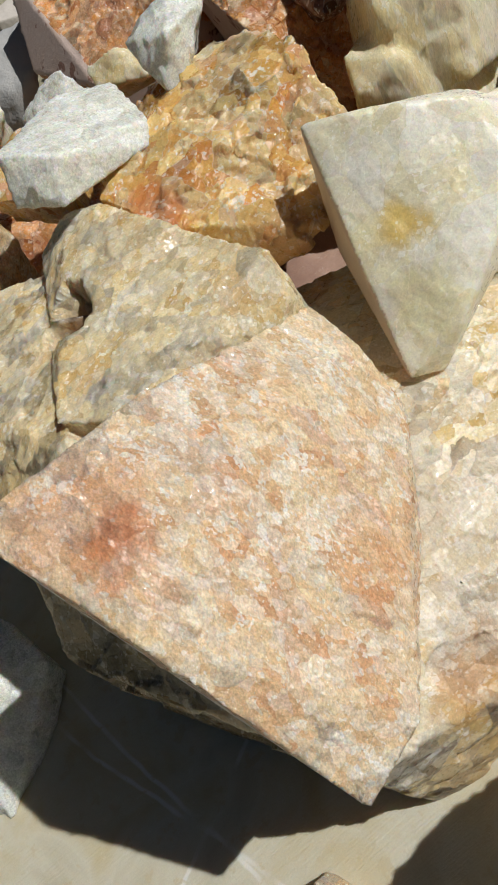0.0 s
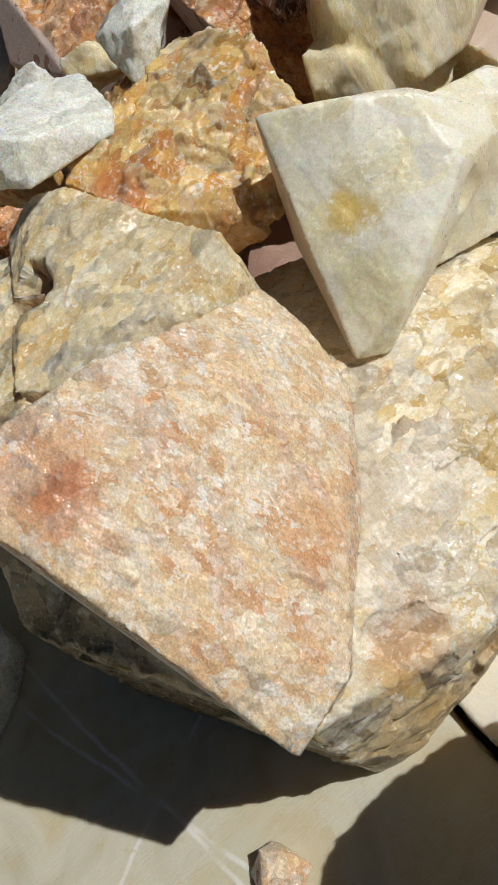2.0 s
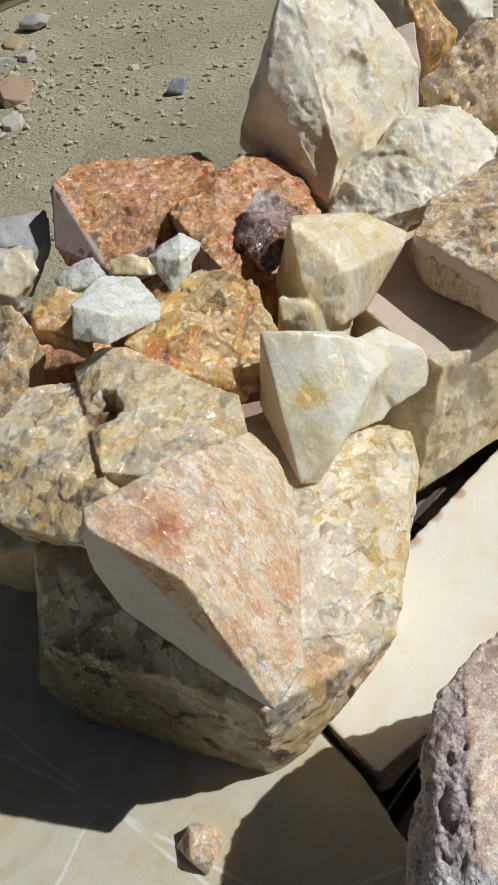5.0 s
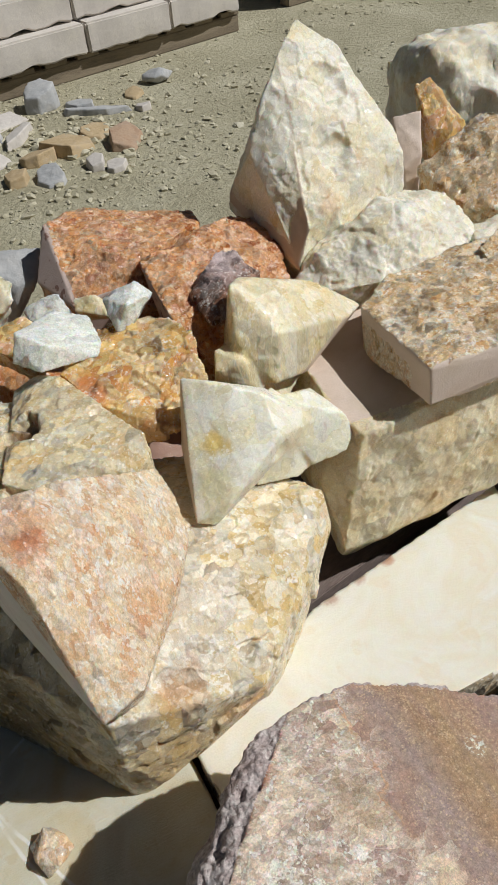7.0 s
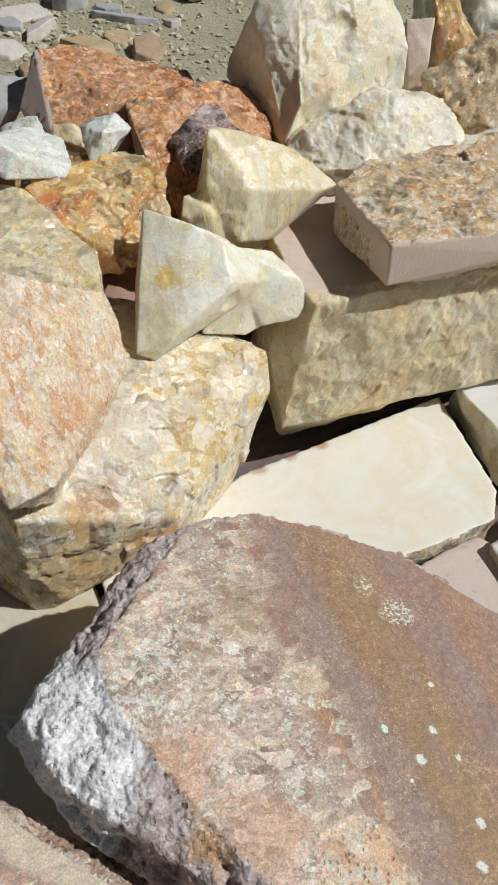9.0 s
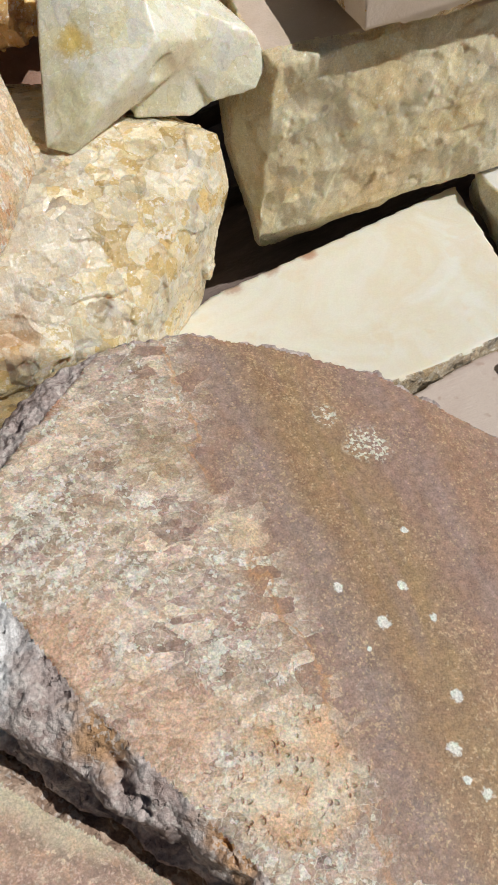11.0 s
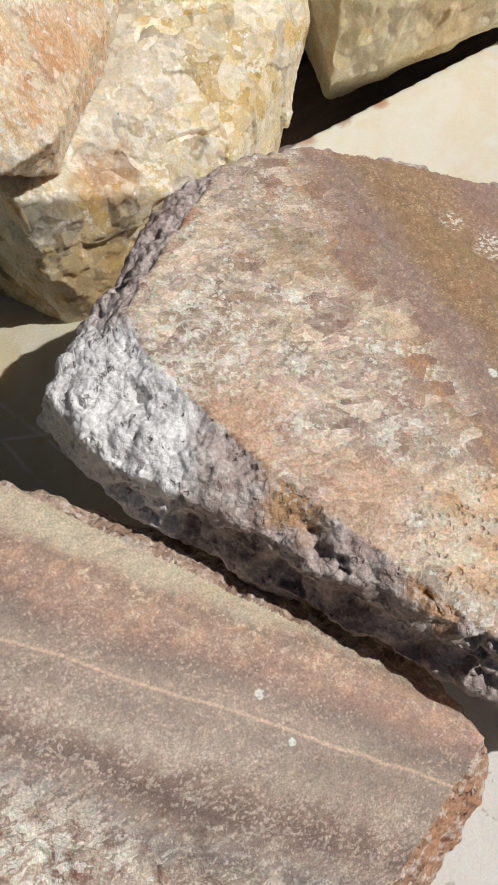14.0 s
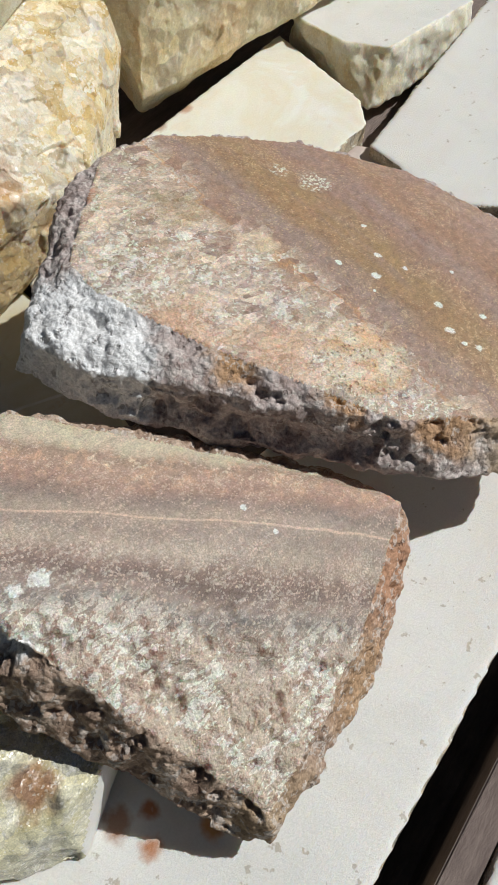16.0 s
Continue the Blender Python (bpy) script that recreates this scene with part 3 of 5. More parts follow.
def cleave(p, size, seed):
    """Stepped cleavage faces: each angular cell is one tilted plane at its own depth, from about -1 to 1."""
    rnd = random.Random(seed)
    turn = np.array(Euler((rnd.uniform(0, 3), rnd.uniform(0, 3), rnd.uniform(0, 3))).to_matrix()) @ np.diag((1.0, 1.3, 0.75))
    q = p @ turn / size
    f = np.floor(q)
    best, value = np.full(len(q), 1e9), np.zeros(len(q))
    for a in (-1, 0, 1):
        for b in (-1, 0, 1):
            for c in (-1, 0, 1):
                i, j, k = (f + (a, b, c)).T
                h = [hash01(i, j, k, seed + n) for n in range(7)]
                off = q - np.stack([i + h[0], j + h[1], k + h[2]], 1)
                d = np.abs(off).sum(1)
                lean = np.stack([h[3], h[4], h[5]], 1) - 0.5
                closer = d < best
                value = np.where(closer, (off * lean).sum(1) * 1.6 + h[6] - 0.5, value)
                best = np.where(closer, d, best)
    return value


def hull_into(bm, points):
    vs = [bm.verts.new(p) for p in points]
    got = bmesh.ops.convex_hull(bm, input=vs, use_existing_faces=False)
    dead = {g for g in got["geom_interior"] + got["geom_unused"] if isinstance(g, bmesh.types.BMVert)}
    bmesh.ops.delete(bm, geom=list(dead), context="VERTS")


def stone(name, hulls, mats, label, category="rock", voxel=0.0025, rough=0.003, lumps=0.03, facet=0.0, cell=0.012, cuts=(), dents=(), bow=0.55, seed=0, kind="", group="", fine=0.00025, cap=None, cap_rough=0.06, cap_zone=None, sink=0.0, chips=(), balls=(), steps=0.0, step_cell=0.03, pits=None):
    """A stone from the hulls of its corners. cuts: three corners of each sawn face, which stays flat."""
    low = min(p[2] for h in hulls for p in h)
    hulls = [[(p[0], p[1], p[2] - (sink if p[2] < low + 0.004 else 0)) for p in h] for h in hulls]
    pts = np.array([p for h in hulls for p in h], float)
    origin = Vector((*((pts.min(0) + pts.max(0)) / 2)[:2], pts[:, 2].min()))
    bm = bmesh.new()
    for h in hulls:
        hull_into(bm, [Vector(p) - origin for p in h])
    rough_mesh = bpy.data.meshes.new("block")
    bm.to_mesh(rough_mesh)
    bm.free()
    block = new("block", rough_mesh)
    # pieces broken out of it: hulls, and rounded hollows
    bite = None
    if chips or balls:
        bm = bmesh.new()
        for h in chips:
            hull_into(bm, [Vector(p) - origin for p in h])
        for centre, radii in balls:
            got = bmesh.ops.create_icosphere(bm, subdivisions=3, radius=1.0)
            for q in got["verts"]:
                q.co = Vector([a * r for a, r in zip(q.co, radii)]) * (1 + 0.12 * noise.noise(q.co * 1.7 + Vector(centre) * 40)) + Vector(centre) - origin
        bmesh.ops.recalc_face_normals(bm, faces=bm.faces)
        bite_mesh = bpy.data.meshes.new("bite")
        bm.to_mesh(bite_mesh)
        bm.free()
        bite = new("bite", bite_mesh)
        for ob_, size in ((block, voxel * 1.5), (bite, voxel * 1.5)):
            solid = ob_.modifiers.new("solid", "REMESH")
            solid.mode, solid.voxel_size = "VOXEL", size
        cutter = block.modifiers.new("cutter", "BOOLEAN")
        cutter.operation, cutter.solver, cutter.object = "DIFFERENCE", "EXACT", bite
    mod = block.modifiers.new("even", "REMESH")
    mod.mode, mod.voxel_size, mod.use_smooth_shade = "VOXEL", voxel, True
    even = bpy.data.meshes.new_from_object(block.evaluated_get(bpy.context.evaluated_depsgraph_get()))
    bpy.data.objects.remove(block)
    bpy.data.meshes.remove(rough_mesh)
    if bite:
        bpy.data.objects.remove(bite)
        bpy.data.meshes.remove(bite_mesh)
    n = len(even.vertices)
    v = np.empty(n * 3)
    even.vertices.foreach_get("co", v)
    v = v.reshape(-1, 3)
    nv = np.empty(n * 3)
    even.vertices.foreach_get("normal", nv)
    nv = nv.reshape(-1, 3)
    o = np.array(origin)
    keep = np.ones(n)
    planes = []
    mid = pts.mean(0) - o
    for cut in cuts:
        a, b, c = (np.array(q, float) - o for q in cut[:3])
        nn = np.cross(b - a, c - a)
        nn /= np.linalg.norm(nn)
        if nn @ (a - mid) < 0:
            nn = -nn
        planes.append((a, nn))
        off = np.abs((v - a) @ nn)
        flat = np.clip((off - voxel * 0.8) / (voxel * 2.5), 0, 1)
        flat = np.where(nv @ nn > 0.6, flat, 1)
        keep = np.minimum(keep, 0.04 + 0.96 * flat)
    if cap:
        cn = np.array(cap[0], float) / np.linalg.norm(cap[0])
        even_top = np.full(n, cap_rough)
        if cap_zone:
            along = (v + o - np.array(cap_zone[0])) @ np.array(cap_zone[1])
            even_top += (cap_zone[4] - cap_rough) * np.clip((along - cap_zone[2]) / (cap_zone[3] - cap_zone[2]), 0, 1)
        top_side = np.clip((nv @ cn - cap[1]) / 0.03, 0, 1) * (v @ cn > (v @ cn).min() + cap[2])
        keep = np.minimum(keep, 1 - (1 - even_top) * top_side)
    w = v + o
    d = rough * clouds(w, lumps, 5, seed + 11)
    if facet:
        bent = w + 0.12 * cell * clouds(w, cell, 2, seed + 5)[:, None]
        d = d + facet / cell * (shards(bent, cell, seed + 29, bow) + 0.4 * shards(bent, cell * 0.42, seed + 57, bow))
    if steps:
        bent = w + 0.10 * step_cell * clouds(w, step_cell * 0.6, 3, seed + 8)[:, None]
        d = d + steps * (cleave(bent, step_cell, seed + 41) + 0.45 * cleave(bent, step_cell * 0.45, seed + 43))
    if pits:
        d = d - pits[1] * np.clip((clouds(w, pits[0], 3, seed + 91) - pits[2]) / 0.25, 0, 1)
    d = d + fine * clouds(w, 0.006, 3, seed + 71)
    d *= keep
    for centre, radius, depth in dents:
        r = np.linalg.norm(w - np.array(centre), axis=1) + 0.25 * radius * clouds(w, radius, 3, seed + 3)
        d = d - depth * np.clip(1 - (r / radius) ** 2, 0, 1) ** 0.7
    v = v + nv * d[:, None]
    even.vertices.foreach_set("co", v.ravel())
    even.update()
    even.name = name
    for mt in mats:
        even.materials.append(mt)
    fn = np.empty(len(even.polygons) * 3)
    even.polygons.foreach_get("normal", fn)
    fc = np.empty(len(even.polygons) * 3)
    even.polygons.foreach_get("center", fc)
    fn, fc = fn.reshape(-1, 3), fc.reshape(-1, 3)
    idx = np.zeros(len(fn), np.int32)
    for (a, nn), cut in zip(planes, cuts):
        on = (np.abs((fc - a) @ nn) < voxel * 1.1 + 0.0006) & (fn @ nn > 0.75)
        idx[on] = min(1, len(mats) - 1)
    if cap:
        first = np.empty(len(fn), np.int32)
        even.polygons.foreach_get("loop_start", first)
        corner = np.empty(len(even.loops), np.int32)
        even.loops.foreach_get("vertex_index", corner)
        idx[(top_side[corner[first]] + top_side[corner[first + 2]]) > 1.0] = 1
    even.polygons.foreach_set("material_index", idx)
    even.polygons.foreach_set("use_smooth", np.ones(len(fn), bool))
    even.update()
    ob = new(name, even)
    ob.location = origin
    return tagged(ob, label, category, group, kind)


def slab(name, outline, top, thick, mats, label, **kw):
    """A flat sawn slab with the outline given at its top face."""
    out = [(x, y) for x, y in outline]
    cx, cy = sum(p[0] for p in out) / len(out), sum(p[1] for p in out) / len(out)
    tops = [(x, y, top) for x, y in out]
    lows = [(cx + (x - cx) * 0.985, cy + (y - cy) * 0.985, top - thick) for x, y in out]
    a, b, c = tops[0], tops[len(tops) // 3], tops[2 * len(tops) // 3]
    kw.setdefault("voxel", 0.004)
    kw.setdefault("rough", 0.0025)
    return stone(name, [tops + lows], mats, label, category="stone slab", cuts=[(a, b, c)], **kw)


def boulder(name, centre, size, mats, label, seed, **kw):
    """A rough stone with no saw cuts, from a scatter of corners round a centre."""
    rnd = random.Random(seed)
    pts = []
    for _ in range(16):
        d = Vector((rnd.gauss(0, 1), rnd.gauss(0, 1), rnd.gauss(0, 1))).normalized()
        pts.append(tuple(c + 0.5 * s * x * rnd.uniform(0.82, 1.1) for c, s, x in zip(centre, size, d)))
    return stone(name, [pts], mats, label, seed=seed, **kw)


def prism(bm, size, m):
    """A box with soft edges into bm."""
    got = bmesh.ops.create_cube(bm, size=1.0)
    for q in got["verts"]:
        q.co = Vector((q.co.x * size[0], q.co.y * size[1], q.co.z * size[2]))
    edges = list({e for q in got["verts"] for e in q.link_edges})
    bev = bmesh.ops.bevel(bm, geom=edges, offset=min(size) * 0.06, segments=2, affect="EDGES")
    vs = {q for q in got["verts"] if q.is_valid} | {q for f in bev["faces"] for q in f.verts}
    bmesh.ops.transform(bm, matrix=m, verts=list(vs))


def part(name, bm, material, parent, label=""):
    mesh = bpy.data.meshes.new(name)
    bm.to_mesh(mesh)
    bm.free()
    mesh.materials.append(material)
    ob = new(name, mesh)
    ob.parent = parent
    if label:
        ob["label"] = label
    return ob

# ---- stone colours ----
plain("timber", [srgb(96, 84, 70), srgb(136, 122, 100), srgb(160, 146, 122)], 3.0, 0.85, 0.003, 40.0, (1, 9, 9))
plain("old_timber", [srgb(92, 78, 72), srgb(122, 106, 98), srgb(150, 134, 124)], 5.0, 0.75, 0.002, 50.0, (2, 9, 9))
plain("dirt", [srgb(150, 142, 112), srgb(178, 170, 140), srgb(202, 196, 168)], 1.6, 0.95, 0.03, 30.0)
plain("gravel", [srgb(164, 156, 128), srgb(190, 182, 154), srgb(212, 206, 184)], 6.0, 0.9, 0.004, 70.0)
plain("grey_stone", [srgb(150, 152, 154), srgb(178, 178, 176), srgb(196, 192, 186)], 9.0, 0.85, 0.003, 70.0)
plain("blue_stone", [srgb(126, 136, 150), srgb(150, 158, 170), srgb(166, 172, 182)], 9.0, 0.7, 0.001, 70.0)
plain("rust_stone", [srgb(164, 128, 100), srgb(178, 150, 122), srgb(168, 146, 128)], 9.0, 0.85, 0.003, 70.0)
plain("tan_stone", [srgb(164, 136, 96), srgb(190, 166, 126), srgb(186, 168, 142)], 9.0, 0.85, 0.003, 70.0)
plain("block_stone", [srgb(190, 182, 172), srgb(206, 198, 188), srgb(216, 208, 194)], 5.0, 0.85, 0.003, 40.0)
calcite("peach_face", [srgb(217, 164, 120), srgb(224, 184, 140), srgb(230, 199, 156), srgb(232, 208, 170), srgb(238, 222, 196)], 13, 75, 0.32, vary=0.13, seams=0.35, rough=0.42, bump=0.6, grain=0.9, dirt=0.03, sub=0.4, gloss=0.84, warp=0.005, stretch=((0, 0, 35), (1.15, 0.75, 1.0)), stains_and_shade=[((-0.052, 0.026, 0.13), 0.045, srgb(212, 150, 108), 0.5), ((-0.045, 0.0, 0.13), 0.022, srgb(204, 124, 76), 0.7), ((-0.033, -0.012, 0.125), 0.006, srgb(200, 104, 30), 0.9), ((0.03, -0.03, 0.06), 0.03, srgb(220, 164, 118), 0.4), ((-0.06, 0.055, 0.12), 0.03, srgb(206, 154, 116), 0.45)])
sawn("pale_cut", [srgb(220, 210, 202), srgb(233, 226, 219), srgb(214, 200, 192)], 18, marks=0.5, sub=0.5, spots=(150, 0.68, srgb(130, 104, 90), 0.5))
# The last, olive-brown patch paints shade onto the boulder's shaded left side.
calcite("base_face", [srgb(218, 186, 120), srgb(229, 206, 152), srgb(235, 218, 178), srgb(239, 228, 202), srgb(231, 206, 162)], 11, 44, 0.30, vary=0.22, rough=0.42, bump=0.6, gloss=0.82, seams=0.65, sub=0.35, dirt=0.04, grain=0.5, warp=0.003, speck=(0.89, 0.84, 0.74), satin=[((0.035, -0.06, 0.16), 0.036, 0.5), ((0.0, -0.09, 0.14), 0.025, 0.5)], stains_and_shade=[((-0.01, -0.115, 0.045), 0.085, srgb(214, 180, 122), 0.65), ((-0.012, -0.103, 0.122), 0.034, srgb(198, 146, 90), 0.7), ((0.045, -0.105, 0.07), 0.036, srgb(196, 146, 92), 0.75), ((-0.15, 0.0, 0.08), 0.14, srgb(100, 84, 48), 0.95)])
calcite("holed_face", [srgb(214, 178, 112), srgb(225, 200, 146), srgb(227, 209, 164), srgb(232, 219, 186), srgb(238, 230, 210)], 15, 72, 0.18, vary=0.15, rough=0.42, bump=0.6, seams=0.5, gloss=0.82, grain=0.6, sub=0.4, warp=0.004, dirt=0.04, speck=(0.89, 0.84, 0.72), stains_and_shade=[((0.006, 0.004, 0.068), 0.02, srgb(130, 86, 50), 0.85), ((-0.05, -0.03, 0.05), 0.04, srgb(222, 194, 138), 0.5)])
calcite("wedge_face", [srgb(234, 222, 176), srgb(240, 233, 202), srgb(244, 239, 220), srgb(246, 243, 230)], 12, 38, 0.12, vary=0.12, rough=0.4, bump=0.22, grain=0.4, seams=0.3, sub=0.45, gloss=0.88, warp=0.004, speck=(0.91, 0.89, 0.80), stains_and_shade=[((-0.0515, -0.012, 0.086), 0.015, srgb(216, 182, 80), 0.8), ((-0.062, -0.034, 0.062), 0.024, srgb(230, 222, 168), 0.6), ((0.018, -0.028, 0.058), 0.024, srgb(214, 188, 148), 0.6)], dirt=0.03)
sawn("cream_cut", [srgb(206, 182, 156), srgb(222, 204, 180), srgb(216, 196, 170)], 14)
calcite("amber_face", [srgb(206, 138, 66), srgb(222, 168, 84), srgb(230, 190, 110), srgb(235, 208, 142), srgb(224, 170, 90)], 13, 50, 0.18, vary=0.17, rough=0.38, bump=0.8, gloss=0.82, seams=0.45, grain=0.4, sub=0.4, warp=0.003, stains_and_shade=[((-0.045, -0.02, 0.07), 0.028, srgb(200, 116, 58), 0.75), ((0.0, -0.05, 0.03), 0.03, srgb(186, 128, 84), 0.6)])
calcite("pale_face", [srgb(224, 224, 206), srgb(232, 234, 222), srgb(236, 236, 226)], 16, 90, 0.35, vary=0.07, bump=0.4, grain=0.9, dirt=0.03, sub=0.45, speck=(0.90, 0.90, 0.86))
calcite("red_face", [srgb(176, 102, 50), srgb(204, 136, 78), srgb(220, 168, 116), srgb(220, 148, 74), srgb(234, 204, 166)], 15, 80, 0.22, vary=0.18, rough=0.4, gloss=0.82, bump=0.7, grain=0.7, dirt=0.05, sub=0.35, speck=srgb(232, 204, 180))
sawn("speckled_cut", [srgb(196, 172, 158), srgb(212, 190, 178), srgb(202, 172, 154)], 20, spots=(90, 0.58, srgb(134, 84, 64), 0.8))
calcite("dark_face", [srgb(112, 74, 54), srgb(150, 108, 86), srgb(176, 138, 116), srgb(128, 86, 62)], 22, 60, 0.12, vary=0.25, rough=0.24, stains_and_shade=[((0.0, 0.02, 0.082), 0.05, srgb(206, 186, 184), 0.9)])
calcite("cream_face", [srgb(226, 200, 132), srgb(234, 216, 166), srgb(238, 226, 192), srgb(241, 234, 214)], 12, 40, 0.2, vary=0.11, bump=0.2, gloss=0.9, grain=0.5, dirt=0.04, seams=0.3, speck=(0.90, 0.85, 0.72), sub=0.45, stretch=((0, 0, 20), (1.5, 1.5, 0.4)))
calcite("long_face", [srgb(218, 184, 126), srgb(227, 203, 150), srgb(233, 215, 172), srgb(236, 223, 190), srgb(239, 230, 206)], 11, 40, 0.12, vary=0.07, bump=0.35, gloss=0.95, rough=0.6, seams=0.3, grain=0.6, sub=0.55, dirt=0.05, speck=(0.88, 0.82, 0.68), stains_and_shade=[((-0.10, -0.08, 0.06), 0.05, srgb(214, 180, 130), 0.5), ((0.05, -0.09, 0.08), 0.05, srgb(206, 172, 128), 0.5)])
sawn("pink_cut", [srgb(210, 186, 164), srgb(219, 199, 182), srgb(212, 192, 168)], 14)
sawn("brown_cut", [srgb(146, 112, 94), srgb(168, 134, 114), srgb(138, 102, 86)], 14, sub=0.3)
calcite("gold_face", [srgb(190, 138, 80), srgb(214, 172, 112), srgb(227, 198, 148), srgb(223, 186, 136), srgb(238, 224, 196)], 16, 85, 0.36, vary=0.15, bump=0.8, seams=0.4, dirt=0.03, sub=0.35, speck=(0.86, 0.81, 0.70))
calcite("tall_face", [srgb(226, 205, 156), srgb(234, 221, 184), srgb(239, 231, 206), srgb(242, 237, 220), srgb(236, 224, 192)], 10, 38, 0.25, vary=0.09, bump=0.3, gloss=0.94, rough=0.5, grain=0.6, dirt=0.04, sub=0.45, speck=(0.90, 0.86, 0.76), stains_and_shade=[((-0.02, -0.06, 0.10), 0.022, srgb(204, 164, 112), 0.65), ((0.03, -0.04, 0.13), 0.018, srgb(208, 170, 118), 0.55), ((-0.04, -0.03, 0.16), 0.02, srgb(206, 168, 116), 0.5)])
rind("brown_side", [((-0.172, 0.050, 0.105), 0.066)], [((-0.10, -0.02, 0.112), 0.022, srgb(196, 150, 98), 0.8), ((-0.06, -0.075, 0.098), 0.026, srgb(200, 148, 88), 0.85), ((-0.02, -0.125, 0.085), 0.035, srgb(190, 146, 100), 0.8), ((0.03, -0.16, 0.06), 0.06, srgb(196, 172, 140), 0.8)])
rind("low_side", [((-0.10, 0.03, 0.14), 0.030)], [((0.1, -0.07, 0.05), 0.06, srgb(190, 142, 110), 0.8), ((0.05, -0.12, 0.03), 0.05, srgb(186, 150, 112), 0.75), ((-0.05, -0.13, 0.03), 0.05, srgb(176, 150, 116), 0.6)], ((140, 116, 100), (176, 150, 130), (204, 182, 162)))
banded_brown("brown_top", (0.2255, -0.272, 0.82))
banded_mauve("low_top", (0.0325, -0.3485, 0.779))
sawn("plate_top", [srgb(232, 226, 204), srgb(237, 234, 220), srgb(234, 226, 204), srgb(239, 237, 226)], 10, marks=0.25, spots=(26, 0.58, srgb(232, 216, 186), 0.35), sub=0.4, stains_and_shade=[((-0.075, 0.046, 0.055), 0.012, srgb(166, 102, 62), 0.6), ((-0.03, 0.056, 0.055), 0.013, srgb(172, 108, 66), 0.6), ((0.01, 0.062, 0.055), 0.011, srgb(176, 112, 70), 0.55), ((0.05, 0.068, 0.055), 0.011, srgb(186, 120, 76), 0.7), ((-0.15, 0.005, 0.055), 0.02, srgb(214, 170, 120), 0.5)])
sawn("tile_top", sub=0.35, cols=[srgb(194, 186, 160), srgb(211, 205, 183), srgb(203, 189, 150)], scale=14, spots=(60, 0.6, srgb(200, 184, 146), 0.5), lines=[((0.10, -0.09, 0), (0.9, 0.44, 0)), ((0.07, -0.05, 0), (0.95, 0.31, 0)), ((0.0, 0.0, 0), (0.5, -0.86, 0)), ((0.03, -0.1, 0), (0.35, 0.94, 0))])
sawn("white_top", [srgb(219, 217, 210), srgb(228, 226, 220), srgb(224, 218, 209)], 9, spots=(95, 0.66, srgb(176, 164, 146), 0.7), marks=0.3, sub=0.3)
sawn("stained_top", [srgb(219, 217, 210), srgb(228, 226, 220), srgb(224, 218, 209)], 9, spots=(95, 0.66, srgb(176, 164, 146), 0.7), marks=0.3, sub=0.3, stains_and_shade=[((-0.145, 0.0095, 0.045), 0.009, srgb(176, 104, 44), 0.9), ((-0.158, -0.0075, 0.045), 0.010, srgb(180, 108, 46), 0.9), ((-0.165, 0.0165, 0.045), 0.014, srgb(160, 104, 58), 0.8), ((-0.122, -0.0255, 0.045), 0.010, srgb(206, 146, 62), 0.85)])
sawn("rose_top", [srgb(202, 182, 170), srgb(212, 196, 184), srgb(200, 178, 168)], 9, spots=(40, 0.62, srgb(180, 148, 130), 0.5))
calcite("rusty_face", [srgb(206, 196, 150), srgb(222, 216, 184), srgb(230, 226, 206)], 22, 60, 0.3, vary=0.12, bump=0.5, rough=0.26, stains_and_shade=[((0.03, -0.02, 0.065), 0.02, srgb(140, 84, 38), 0.8), ((0.01, 0.02, 0.065), 0.02, srgb(160, 104, 50), 0.7)])
calcite("slab_side", [srgb(186, 160, 122), srgb(208, 190, 156), srgb(218, 206, 182)], 20, 90, 0.2)

# ---- ground ----
bm = bmesh.new()
bmesh.ops.create_grid(bm, x_segments=60, y_segments=60, size=60.0)
gm = bpy.data.meshes.new("ground")
bm.to_mesh(gm)
bm.free()
gm.materials.append(M["dirt"])
ground = tagged(new("ground", gm), "dusty olive-tan bare earth strewn with stone chips", "ground", kind="structure")

# ---- timber platform that carries the stones ----
U = Vector((0.976, 0.216, 0)).normalized()
V = Vector((-U.y, U.x, 0))
TURN = Matrix(((U.x, V.x, 0, 0), (U.y, V.y, 0, 0), (0, 0, 1, 0), (0, 0, 0, 1)))


def platform():
    base = tagged(new("timber_platform"), "weathered brown timber platform loaded with stone slabs", "platform")
    base.matrix_world = TURN
    for k in range(8):
        b = bmesh.new()
        prism(b, (1.75, 0.105, 0.026), pose(0.45, -0.44 + k * 0.135, 0.700))
        part("board", b, M["old_timber"], base)
    b = bmesh.new()
    prism(b, (1.75, 0.14, 0.22), pose(0.45, -0.638, 0.613))
    part("edge_rail", b, M["old_timber"], base, "thick brown timber rail along the edge")
    b = bmesh.new()
    prism(b, (1.75, 0.021, 0.046), pose(0.45, -0.5695, 0.745))
    part("lip", b, M["old_timber"], base, "thin brown timber lip on the rail")
    # Unseen deck added to block sunlit ground, so the edge gap stays dark.
    for k in range(9):
        b = bmesh.new()
        prism(b, (1.75, 0.125, 0.022), pose(0.45, -0.54 + k * 0.13, 0.575))
        part("gap_blocker_board", b, M["old_timber"], base)
    for x in (-0.33, 0.45, 1.23):
        b = bmesh.new()
        prism(b, (0.1, 1.20, 0.10), pose(x, -0.02, 0.637))
        part("bearer", b, M["old_timber"], base)
        for y in (-0.5, 0.5):
            b = bmesh.new()
            prism(b, (0.1, 0.1, 0.587), pose(x, y, 0.2935))
            part("post", b, M["old_timber"], base)
    return base


platform()

